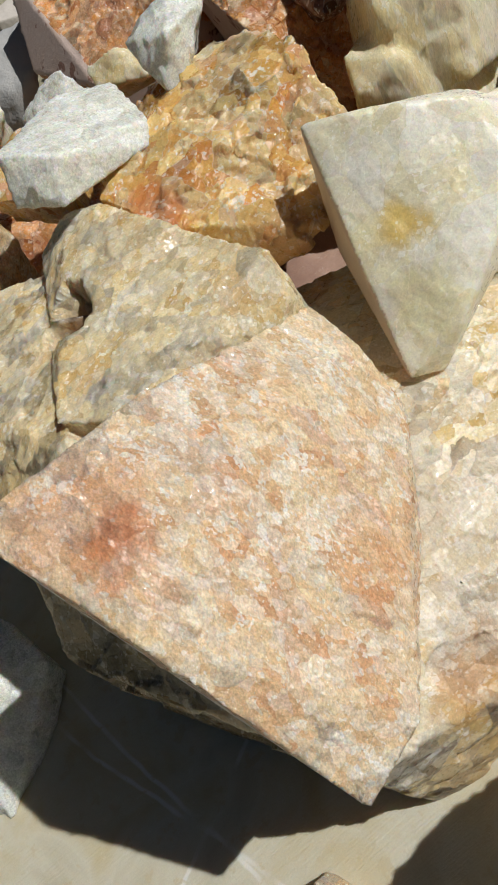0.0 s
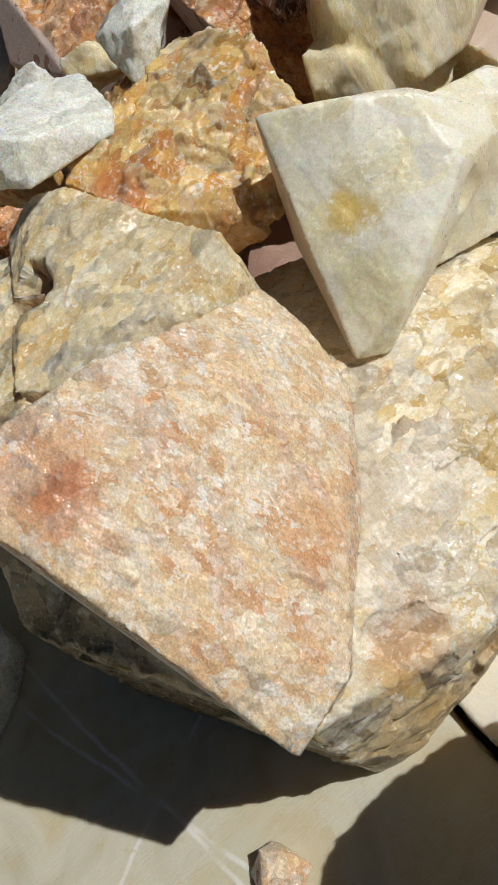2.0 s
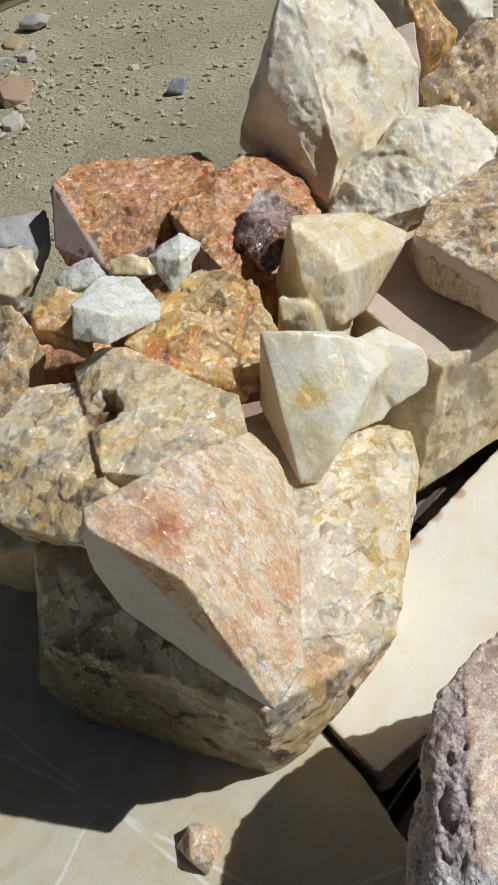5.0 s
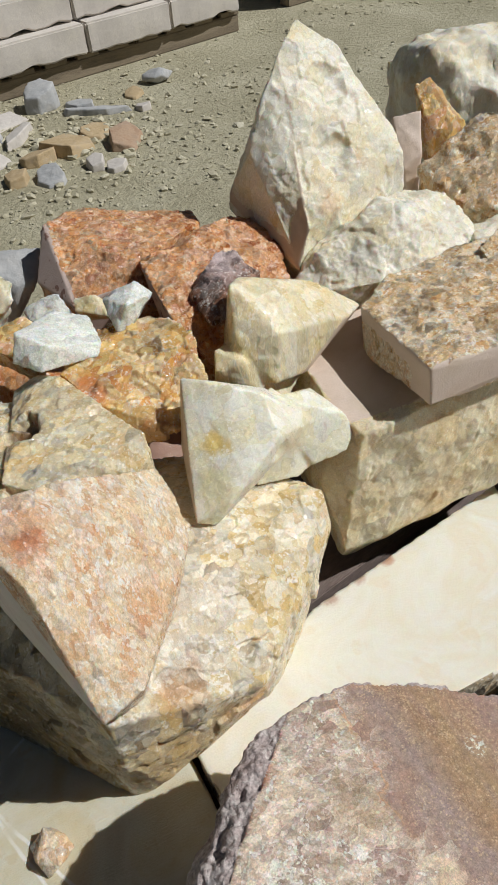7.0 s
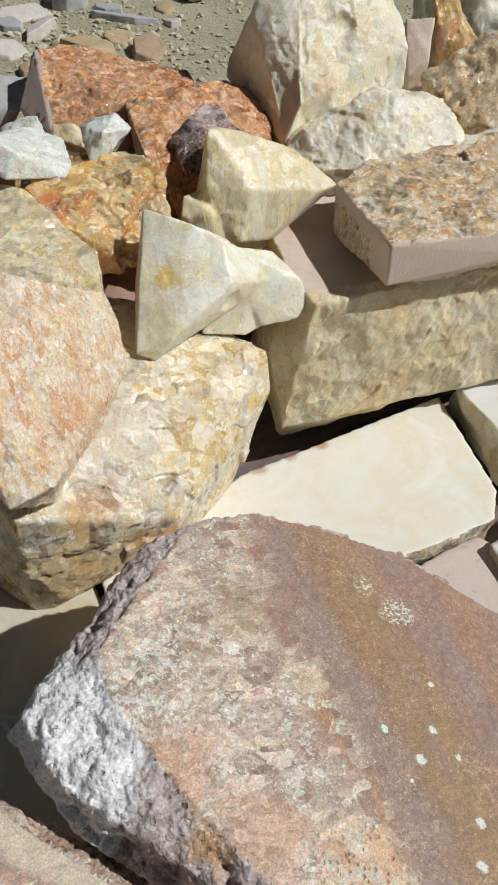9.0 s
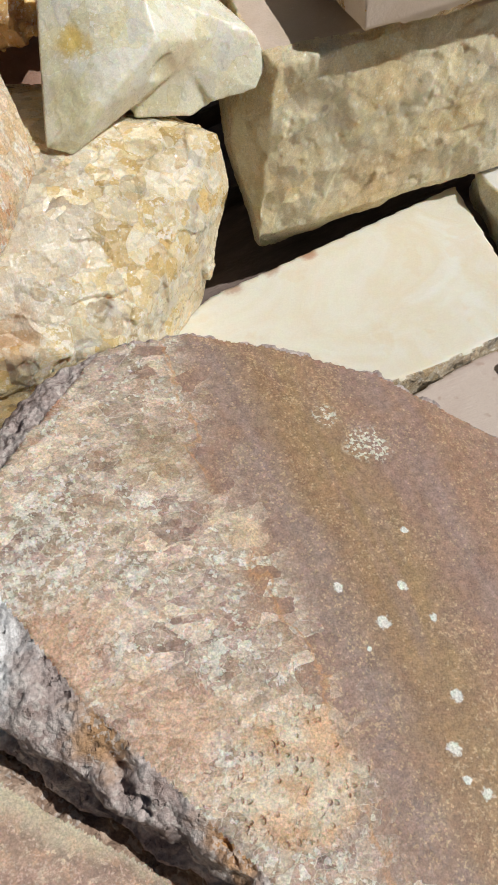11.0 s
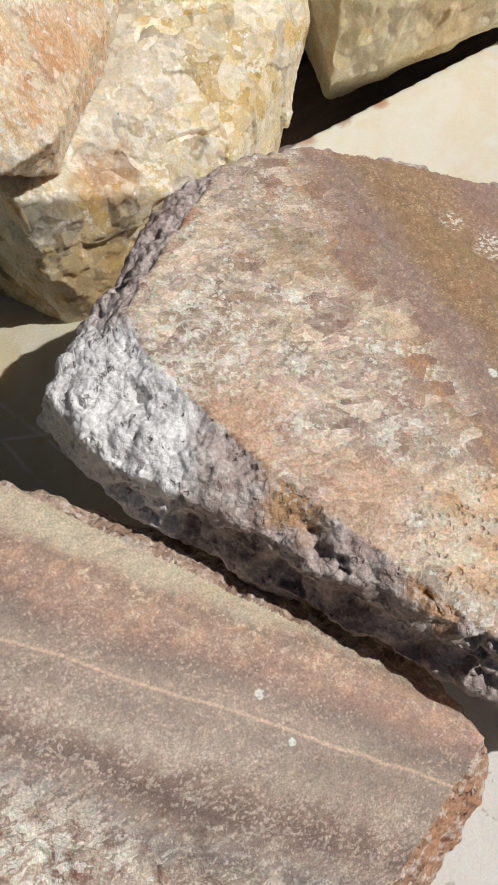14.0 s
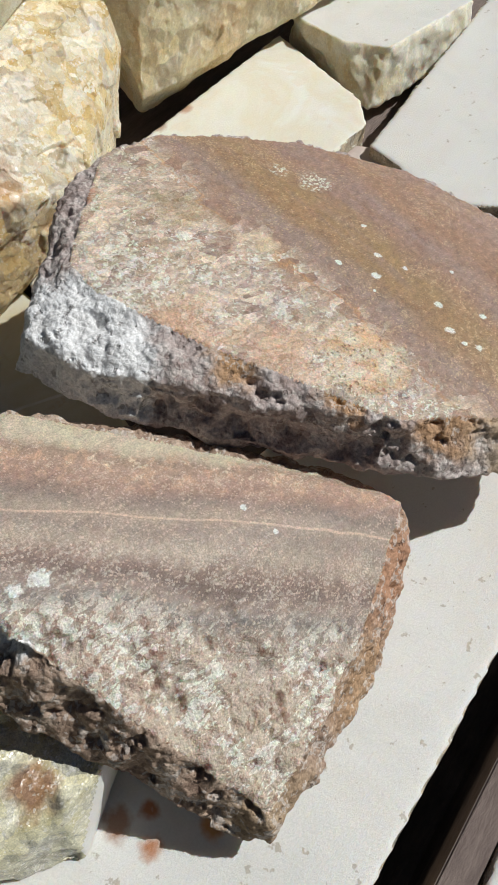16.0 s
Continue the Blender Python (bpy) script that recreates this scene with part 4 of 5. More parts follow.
# ---- flat slabs on the platform ----
slab("floor_slab", [(0.117, -0.004), (0.124, -0.074), (0.10, -0.22), (-0.10, -0.30), (-0.33, -0.22), (-0.30, 0.36), (0.05, 0.38), (0.13, 0.2)], 0.757, 0.05, [M["slab_side"], M["tile_top"]], "flat sawn beige calcite slab with white veins", voxel=0.004, seed=1)
slab("floor_slab", [(0.567, 0.122), (0.547, -0.026), (0.521, -0.060), (0.43, -0.069), (0.30, -0.068), (0.135, -0.066), (0.128, -0.004), (0.298, 0.079), (0.42, 0.098)], 0.768, 0.055, [M["slab_side"], M["plate_top"]], "long creamy white sawn calcite plate with rusty edge", voxel=0.003, seed=2)
slab("floor_slab", [(0.415, -0.078), (0.50, -0.064), (0.516, -0.09), (0.53, -0.135), (0.47, -0.225), (0.40, -0.24), (0.34, -0.16)], 0.757, 0.045, [M["slab_side"], M["rose_top"]], "flat pinkish sawn stone slab", voxel=0.004, seed=3)
slab("floor_slab", [(0.495, -0.085), (0.80, 0.0), (1.0, -0.02), (1.0, -0.25), (0.545, -0.26), (0.49, -0.2), (0.50, -0.15)], 0.77, 0.05, [M["slab_side"], M["white_top"]], "broad chalky white sawn stone slab", voxel=0.004, seed=4)
slab("floor_slab", [(0.174, -0.504), (0.007, -0.541), (-0.20, -0.585), (-0.24, -0.36), (0.10, -0.27), (0.34, -0.30), (0.40, -0.44)], 0.770, 0.045, [M["slab_side"], M["stained_top"]], "pitted chalky white sawn stone slab by the platform edge", voxel=0.004, rough=0.0008, seed=5)
stone("calcite_block", [[(0.576, 0.113, 0.792), (0.579, 0.04, 0.792), (0.609, -0.008, 0.792), (0.751, -0.012, 0.792), (0.8, 0.05, 0.792), (0.64, 0.12, 0.792), (0.573, -0.019, 0.735), (0.596, 0.133, 0.735), (0.751, -0.022, 0.735), (0.8, 0.05, 0.735), (0.64, 0.12, 0.735)]], [M["tall_face"], M["white_top"]], "squarish sawn cream calcite block", cap=((0, 0, 1), 0.85, 0.03), voxel=0.003, facet=0.003, seed=6)
slab("floor_slab", [(0.122, -0.570), (0.043, -0.591), (-0.245, -0.654), (-0.22, -0.78), (0.3, -0.68), (0.35, -0.524)], 0.770, 0.047, [M["slab_side"], M["white_top"]], "ragged chalky white stone slab beyond a gap", voxel=0.003, seed=8, rough=0.002)
stone("calcite_block", [[(-0.20, -0.30, 0.835), (-0.10, -0.335, 0.835), (-0.059, -0.392, 0.838), (-0.10, -0.40, 0.835), (-0.2, -0.36, 0.835), (-0.11, -0.415, 0.771), (-0.06, -0.385, 0.771), (-0.21, -0.36, 0.771), (-0.2, -0.3, 0.771), (-0.08, -0.3, 0.771)]], [M["rusty_face"], M["white_top"]], "small sawn white calcite block with yellow crystal top", voxel=0.0025, facet=0.003, cuts=[((-0.059, -0.392, 0.838), (-0.06, -0.385, 0.771), (-0.11, -0.415, 0.771))], seed=7)

# ---- stones buried in the heap ----
boulder("buried_rock", (0.20, 0.28, 0.85), (0.30, 0.20, 0.21), [M["brown_cut"]], "brownish pink stone buried in the heap", 41, voxel=0.005)
boulder("buried_rock", (0.12, 0.44, 0.86), (0.30, 0.22, 0.22), [M["red_face"]], "reddish stone buried in the heap", 42, voxel=0.005)
boulder("buried_rock", (0.34, 0.40, 0.86), (0.26, 0.26, 0.22), [M["red_face"]], "brown stone buried in the heap", 43, voxel=0.005)
boulder("buried_rock", (0.56, 0.40, 0.86), (0.30, 0.24, 0.22), [M["cream_face"]], "cream stone buried in the heap", 44, voxel=0.005)
boulder("buried_rock", (0.74, 0.40, 0.86), (0.22, 0.26, 0.22), [M["long_face"]], "tan stone buried in the heap", 45, voxel=0.005)
boulder("buried_rock", (0.01, 0.33, 0.85), (0.18, 0.22, 0.20), [M["long_face"]], "yellowish stone buried in the heap", 46, voxel=0.005)

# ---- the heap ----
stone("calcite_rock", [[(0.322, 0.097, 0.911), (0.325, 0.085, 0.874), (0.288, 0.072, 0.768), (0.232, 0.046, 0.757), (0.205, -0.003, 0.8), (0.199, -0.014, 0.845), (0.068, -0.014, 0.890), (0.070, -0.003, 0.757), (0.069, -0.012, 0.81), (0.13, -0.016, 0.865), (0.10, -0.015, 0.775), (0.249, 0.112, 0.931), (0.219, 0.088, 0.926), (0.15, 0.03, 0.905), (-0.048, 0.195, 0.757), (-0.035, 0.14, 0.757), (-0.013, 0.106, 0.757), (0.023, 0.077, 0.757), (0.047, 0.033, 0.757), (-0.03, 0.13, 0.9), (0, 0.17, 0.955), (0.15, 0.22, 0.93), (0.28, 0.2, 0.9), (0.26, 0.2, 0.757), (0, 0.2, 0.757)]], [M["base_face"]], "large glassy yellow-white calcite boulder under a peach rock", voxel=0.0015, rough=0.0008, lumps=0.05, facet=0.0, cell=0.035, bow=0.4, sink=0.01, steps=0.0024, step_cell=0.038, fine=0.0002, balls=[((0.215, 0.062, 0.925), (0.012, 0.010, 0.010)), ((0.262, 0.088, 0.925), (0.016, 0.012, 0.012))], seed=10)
P = [[(0.0225, 0.089, 1.038), (0.028, 0.103, 1.041), (0.1, 0.113, 1.025), (0.182, 0.14, 0.974), (0.186, 0.112, 0.966), (0.188, 0.092, 0.934), (0.1, -0.020, 0.926), (0.065, -0.032, 0.926), (0.05, 0.024, 1.028), (0.111, 0.104, 1.011), (0.117, 0.078, 1.007), (0.027, 0.097, 0.93), (0.045, 0.062, 0.9), (0.064, 0.015, 0.893), (0.15, 0.15, 0.91), (0.185, 0.09, 0.9), (0.1, -0.005, 0.89), (0.06, 0.12, 0.93), (0.0200, 0.100, 1.022), (0.0205, 0.106, 0.975)]]
stone("calcite_rock", P, [M["peach_face"], M["pale_cut"]], "wedge of sugary peach-orange calcite with a sawn side", voxel=0.0012, rough=0.001, facet=0.0, cell=0.009, bow=0.35, fine=0.0002, cuts=[(P[0][0], P[0][7], P[0][11])], steps=0.0007, step_cell=0.009, seed=11)
stone("calcite_rock", [[(0.1, 0.266, 1.008), (0.124, 0.258, 1.022), (0.14, 0.245, 1.022), (0.18, 0.147, 1.01), (0.176, 0.135, 0.99), (0.13, 0.143, 0.991), (0.09, 0.125, 1.005), (0.06, 0.15, 1.01), (0.185, 0.15, 0.95), (0.1, 0.12, 0.95), (0.11, 0.27, 0.95), (0.15, 0.25, 0.95)], [(0.063, 0.281, 1), (0.015, 0.255, 1), (-0.008, 0.205, 0.981), (-0.013, 0.19, 0.975), (0.029, 0.116, 0.981), (0.055, 0.132, 1.005), (0.09, 0.22, 1.006), (0.1, 0.26, 1), (0.1, 0.14, 0.95), (0.1, 0.26, 0.93), (0, 0.2, 0.93), (0.03, 0.26, 0.94)]], [M["holed_face"]], "cream and yellow crystalline calcite lump with a hole", voxel=0.0014, rough=0.001, facet=0.0, cell=0.018, bow=0.3, dents=[((0.092, 0.202, 1.009), 0.018, 0.05), ((0.092, 0.204, 1.006), 0.013, 0.03)], steps=0.001, step_cell=0.018, fine=0.0002, seed=12)
P = [[(0.230, 0.183, 1.024), (0.196, 0.097, 0.936), (0.212, 0.093, 0.928), (0.233, 0.092, 0.955), (0.27, 0.106, 0.974), (0.288, 0.112, 0.982), (0.289, 0.142, 1.008), (0.264, 0.158, 1.018), (0.305, 0.169, 0.99), (0.323, 0.137, 0.977), (0.34, 0.136, 0.96), (0.22, 0.18, 0.95), (0.3, 0.19, 0.9), (0.25, 0.15, 0.92)], [(0.306, 0.13, 0.985), (0.345, 0.132, 0.955), (0.343, 0.129, 0.922), (0.32, 0.188, 0.972), (0.28, 0.125, 0.945), (0.265, 0.12, 0.925), (0.3, 0.19, 0.9), (0.28, 0.17, 0.98), (0.31, 0.12, 0.915)], [(0.30, 0.150, 0.995), (0.345, 0.160, 0.976), (0.353, 0.172, 0.968), (0.368, 0.132, 0.958), (0.375, 0.126, 0.938), (0.362, 0.118, 0.924), (0.326, 0.120, 0.921), (0.310, 0.126, 0.955), (0.335, 0.175, 0.93)]]
stone("calcite_rock", P, [M["wedge_face"], M["cream_cut"]], "pale lemon calcite wedge with a yellow crystal pocket", voxel=0.0012, rough=0.0004, lumps=0.04, facet=0.0, cell=0.03, bow=0.5, cuts=[(P[0][0], P[0][1], P[0][11])], steps=0.0003, step_cell=0.016, fine=0.00012, balls=[((0.300, 0.104, 0.957), (0.024, 0.017, 0.019)), ((0.345, 0.105, 0.945), (0.014, 0.013, 0.015))], seed=13)
stone("calcite_rock", [[(0.268, 0.236, 1.022), (0.244, 0.284, 1.03), (0.263, 0.258, 1.028), (0.221, 0.176, 0.97), (0.262, 0.2, 0.985), (0.142, 0.25, 1.02), (0.154, 0.212, 1.012), (0.19, 0.232, 0.998), (0.15, 0.255, 1.024), (0.2, 0.3, 1.02), (0.16, 0.2, 0.95), (0.25, 0.26, 0.94), (0.14, 0.27, 0.95), (0.192, 0.23, 1.002)]], [M["amber_face"]], "honey-orange translucent calcite rock", voxel=0.0015, rough=0.0015, facet=0.0, cell=0.024, bow=0.26, steps=0.003, step_cell=0.022, fine=0.0001, seed=14)
P = [[(0.116, 0.272, 1.062), (0.189, 0.263, 1.03), (0.125, 0.242, 1.033), (0.107, 0.264, 1.037), (0.162, 0.313, 1.046), (0.189, 0.298, 1.038), (0.18, 0.253, 1.022), (0.13, 0.29, 1.02), (0.17, 0.28, 1.01), (0.138, 0.249, 1.052)]]
stone("calcite_piece", P, [M["pale_face"]], "small white sawn calcite piece on a honey rock", voxel=0.0015, rough=0.0008, facet=0.001, cell=0.012, seed=15)
stone("calcite_piece", [[(0.241, 0.307, 1.055), (0.254, 0.292, 1.045), (0.241, 0.287, 1.04), (0.208, 0.276, 1.025), (0.208, 0.31, 1.044), (0.206, 0.29, 1.034), (0.219, 0.275, 1.024), (0.229, 0.306, 1.054), (0.215, 0.3, 1.02), (0.24, 0.3, 1.02), (0.221, 0.277, 1.049)]], [M["pale_face"]], "small greenish white calcite chip", voxel=0.0012, rough=0.001, facet=0.003, cell=0.01, seed=16)
stone("calcite_piece", [[(0.177, 0.355, 1.037), (0.142, 0.374, 1.019), (0.142, 0.353, 1.018), (0.171, 0.346, 1.02), (0.16, 0.37, 1), (0.19, 0.35, 1), (0.169, 0.361, 1.037)]], [M["pale_face"]], "tiny white calcite nub", voxel=0.0015, rough=0.002, facet=0.002, seed=17)
stone("calcite_piece", [[(0.189, 0.352, 1.03), (0.208, 0.342, 1.033), (0.221, 0.332, 1.025), (0.213, 0.32, 1.016), (0.185, 0.344, 1.02), (0.2, 0.35, 1), (0.23, 0.34, 1)]], [M["cream_face"]], "tiny cream calcite nub", voxel=0.0015, rough=0.002, facet=0.002, seed=18)
stone("calcite_piece", [[(0.107, 0.345, 1.027), (0.137, 0.348, 1.032), (0.149, 0.328, 1.028), (0.121, 0.29, 1.02), (0.097, 0.318, 1.02), (0.1, 0.36, 0.98), (0.15, 0.34, 0.98), (0.13, 0.3, 0.98)]], [M["amber_face"]], "small honey-yellow calcite piece", voxel=0.0018, rough=0.003, facet=0.003, seed=19)
stone("calcite_piece", [[(0.107, 0.441, 1.04), (0.135, 0.418, 1.043), (0.145, 0.408, 1.036), (0.134, 0.39, 1.022), (0.106, 0.39, 1.011), (0.085, 0.413, 1.021), (0.05, 0.45, 0.98), (0.13, 0.43, 0.98), (0.1, 0.4, 0.97)]], [M["wedge_face"]], "rounded lemon-yellow calcite piece", voxel=0.002, rough=0.003, facet=0.003, seed=20)
stone("calcite_rock", [[(0.051, 0.36, 1.046), (0.086, 0.334, 1.046), (0.092, 0.312, 1.028), (0.094, 0.303, 1.022), (0.053, 0.29, 0.99), (0.02, 0.283, 0.963), (-0.012, 0.298, 0.958), (0.027, 0.359, 1.024), (0.06, 0.36, 0.94), (0, 0.38, 0.94), (0.09, 0.32, 0.96)]], [M["gold_face"], M["pale_cut"]], "greyish sawn rock with a rusty top", voxel=0.0025, rough=0.003, facet=0.003, seed=21)
stone("stone_piece", [[(0.135, 0.512, 1.022), (0.195, 0.49, 1.023), (0.175, 0.451, 1.006), (0.152, 0.453, 1.005), (0.118, 0.49, 1.02), (0.16, 0.5, 0.96), (0.06, 0.54, 0.96), (0.14, 0.45, 0.96)]], [M["grey_stone"]], "flat pale grey stone", voxel=0.003, rough=0.003, seed=22)
P = [[(0.197, 0.463, 1.06), (0.17, 0.43, 1.015), (0.19, 0.365, 1.012), (0.274, 0.38, 1.036), (0.234, 0.366, 1.016), (0.235, 0.493, 1.054), (0.316, 0.484, 1.034), (0.368, 0.468, 1.024), (0.365, 0.435, 1.027), (0.2, 0.47, 0.95), (0.19, 0.38, 0.95), (0.36, 0.46, 0.95), (0.3, 0.38, 0.95)]]
stone("red_rock", P, [M["red_face"], M["speckled_cut"]], "brick-red crystalline rock with a speckled sawn side", voxel=0.0016, rough=0.0028, facet=0.0, cell=0.012, bow=0.3, cuts=[(P[0][0], P[0][1], P[0][2]), (P[0][2], P[0][4], P[0][10])], steps=0.0017, step_cell=0.012, seed=23)
P = [[(0.271, 0.376, 1.036), (0.267, 0.366, 1.033), (0.262, 0.27, 1.018), (0.326, 0.377, 1.041), (0.396, 0.415, 1.034), (0.428, 0.413, 1.025), (0.432, 0.389, 1.02), (0.421, 0.334, 0.986), (0.394, 0.329, 0.993), (0.3, 0.27, 0.95), (0.42, 0.33, 0.93), (0.42, 0.42, 0.94), (0.28, 0.36, 0.95), (0.274, 0.28, 1.014)]]
stone("red_rock", P, [M["red_face"], M["speckled_cut"]], "rust-orange lumpy rock with a sawn front", voxel=0.0016, rough=0.005, facet=0.0, cell=0.012, cuts=[(P[0][1], P[0][2], P[0][12])], steps=0.0014, step_cell=0.011, lumps=0.04, seed=24)
stone("dark_stone", [[(0.342, 0.327, 1.048), (0.308, 0.308, 1.037), (0.294, 0.299, 1.023), (0.296, 0.257, 1.012), (0.32, 0.263, 1.013), (0.368, 0.296, 1.026), (0.354, 0.321, 1.043), (0.324, 0.318, 1.047), (0.31, 0.31, 0.98), (0.35, 0.3, 0.98), (0.32, 0.278, 1.033)]], [M["dark_face"]], "small purplish brown stone wedged in the heap", voxel=0.0018, rough=0.003, facet=0.004, cell=0.014, seed=25)
P = [[(0.306, 0.235, 1.064), (0.330, 0.262, 1.052), (0.358, 0.238, 1.050), (0.400, 0.250, 1.030), (0.452, 0.236, 0.992), (0.445, 0.262, 0.990), (0.424, 0.214, 1.000), (0.340, 0.200, 1.018), (0.299, 0.214, 1.019), (0.367, 0.205, 0.957), (0.330, 0.196, 0.965), (0.292, 0.222, 0.98), (0.36, 0.29, 0.97), (0.31, 0.27, 0.98), (0.40, 0.25, 0.955)], [(0.281, 0.225, 1.007), (0.274, 0.212, 0.991), (0.300, 0.205, 1.0), (0.31, 0.20, 0.96), (0.28, 0.23, 0.95), (0.34, 0.25, 0.95), (0.34, 0.20, 0.93), (0.38, 0.23, 0.94), (0.32, 0.24, 1.01)]]
stone("calcite_rock", P, [M["cream_face"], M["cream_cut"]], "pointed cream-yellow calcite block", voxel=0.0015, rough=0.0009, facet=0.0, cell=0.02, bow=0.4, steps=0.0006, step_cell=0.018, balls=[((0.352, 0.222, 1.062), (0.040, 0.030, 0.017)), ((0.322, 0.186, 0.985), (0.022, 0.014, 0.022))], cuts=[((0.452, 0.236, 0.992), (0.424, 0.214, 1.0), (0.367, 0.205, 0.957))], fine=0.00015, seed=26)
P = [[(0.357, 0.111, 0.787), (0.364, 0.126, 0.763), (0.375, 0.14, 0.945), (0.366, 0.132, 0.948), (0.345, 0.14, 0.87), (0.377, 0.115, 0.94), (0.56, 0.11, 0.95), (0.75, 0.1, 0.945), (0.78, 0.09, 0.83), (0.655, 0.092, 0.81), (0.553, 0.115, 0.805), (0.43, 0.11, 0.79), (0.38, 0.26, 0.955), (0.5, 0.3, 0.955), (0.8, 0.27, 0.95), (0.38, 0.26, 0.78), (0.8, 0.27, 0.78)]]
stone("calcite_rock", P, [M["long_face"], M["pink_cut"]], "long cream calcite block with rough front and sawn top", voxel=0.0018, rough=0.003, lumps=0.05, facet=0.0, cell=0.024, bow=0.4, cap=((0, 0, 1), 0.88, 0.1), cap_rough=0.25, steps=0.0018, step_cell=0.03, fine=0.0002, seed=27)
P = [[(0.437, 0.215, 1.006), (0.434, 0.098, 1.004), (0.437, 0.096, 0.962), (0.43, 0.193, 0.962), (0.583, 0.084, 0.98), (0.552, 0.104, 1.009), (0.72, 0.09, 0.96), (0.72, 0.08, 1), (0.49, 0.242, 1.012), (0.59, 0.245, 1.014), (0.74, 0.25, 1.01), (0.74, 0.25, 0.96), (0.46, 0.24, 0.96)]]
stone("calcite_slab", P, [M["gold_face"], M["pink_cut"]], "pink sawn slab with golden crystal crust on top", voxel=0.0018, rough=0.0028, facet=0.0, cuts=[(P[0][0], P[0][1], P[0][2]), (P[0][1], P[0][2], P[0][4])], steps=0.0012, step_cell=0.012, seed=28)
P = [[(0.452, 0.336, 1.033), (0.435, 0.332, 0.99), (0.591, 0.365, 1.033), (0.425, 0.435, 1.068), (0.409, 0.446, 1.042), (0.507, 0.456, 1.208), (0.523, 0.456, 1.194), (0.554, 0.444, 1.174), (0.573, 0.421, 1.126), (0.593, 0.386, 1.088), (0.593, 0.369, 1.071), (0.595, 0.372, 1.05), (0.417, 0.403, 1.103), (0.445, 0.419, 1.151), (0.475, 0.436, 1.185), (0.505, 0.415, 1.09), (0.46, 0.425, 1.07), (0.48, 0.374, 1.038), (0.537, 0.37, 1.073), (0.455, 0.405, 1.035), (0.46, 0.47, 1), (0.6, 0.45, 1), (0.408, 0.449, 1.024), (0.46, 0.46, 0.95), (0.6, 0.45, 0.95), (0.6, 0.36, 0.95), (0.45, 0.34, 0.95), (0.59, 0.36, 1)]]
stone("calcite_rock", P, [M["tall_face"], M["cream_cut"]], "tall white calcite pinnacle with a sawn foot", voxel=0.0018, rough=0.003, lumps=0.07, facet=0.005, cell=0.06, bow=0.28, cuts=[(P[0][0], P[0][1], P[0][3])], dents=[((0.505, 0.40, 1.07), 0.04, 0.012), ((0.475, 0.455, 1.11), 0.035, 0.012), ((0.52, 0.43, 1.14), 0.03, 0.008)], steps=0.0014, step_cell=0.034, fine=0.0002, seed=29)
stone("calcite_rock", [[(0.453, 0.327, 0.993), (0.497, 0.352, 1.02), (0.603, 0.378, 1.022), (0.642, 0.348, 1.019), (0.638, 0.294, 1.003), (0.611, 0.263, 0.994), (0.419, 0.318, 0.988), (0.432, 0.291, 0.983), (0.495, 0.258, 0.992), (0.526, 0.35, 1.023), (0.516, 0.324, 1.044), (0.549, 0.307, 1.041), (0.45, 0.3, 0.93), (0.65, 0.28, 0.94), (0.65, 0.38, 0.94), (0.47, 0.37, 0.94)]], [M["tall_face"]], "lumpy creamy white calcite rock", voxel=0.0018, rough=0.006, lumps=0.05, facet=0.0, cell=0.03, bow=0.4, steps=0.0015, step_cell=0.022, seed=30)
stone("calcite_rock", [[(0.663, 0.417, 1.002), (0.658, 0.424, 1.016), (0.705, 0.417, 1.049), (0.742, 0.42, 1.074), (0.768, 0.398, 1.067), (0.678, 0.346, 0.989), (0.705, 0.327, 0.989), (0.733, 0.347, 1.023), (0.66, 0.42, 0.95), (0.76, 0.42, 0.95), (0.75, 0.36, 0.95), (0.68, 0.36, 0.95)]], [M["gold_face"]], "tan calcite rock with orange crystal band", voxel=0.003, rough=0.004, facet=0.004, seed=31)
stone("calcite_piece", [[(0.703, 0.5, 1.088), (0.723, 0.498, 1.093), (0.733, 0.46, 1.057), (0.706, 0.455, 1.033), (0.702, 0.483, 1.065), (0.72, 0.5, 0.99), (0.76, 0.47, 0.99), (0.71, 0.46, 0.98), (0.76, 0.46, 1.04)]], [M["amber_face"]], "upright orange crystal piece", voxel=0.002, rough=0.003, facet=0.003, seed=32)
stone("calcite_piece", [[(0.663, 0.49, 1.061), (0.697, 0.476, 1.065), (0.678, 0.443, 1.026), (0.653, 0.446, 1.009), (0.661, 0.492, 1.054), (0.65, 0.47, 0.96), (0.69, 0.46, 0.96), (0.66, 0.44, 0.96), (0.67, 0.5, 1)]], [M["pink_cut"]], "sawn rose-pink stone piece", voxel=0.002, rough=0.001, seed=33)
stone("calcite_piece", [[(0.581, 0.22, 1.022), (0.615, 0.229, 1.033), (0.642, 0.224, 1.035), (0.631, 0.2, 1.011), (0.583, 0.2, 1.007), (0.606, 0.192, 1.005), (0.64, 0.23, 1.012), (0.68, 0.22, 1.012)]], [M["gold_face"]], "small rounded brown and cream stone", voxel=0.002, rough=0.002, seed=34)
stone("calcite_rock", [[(0.647, 0.304, 0.997), (0.705, 0.299, 1.004), (0.674, 0.263, 0.996), (0.627, 0.273, 0.997), (0.65, 0.32, 0.95), (0.75, 0.32, 0.95), (0.72, 0.27, 0.95), (0.64, 0.27, 0.95)]], [M["tall_face"]], "cream calcite rock half hidden in the heap", voxel=0.003, rough=0.004, facet=0.004, seed=35)
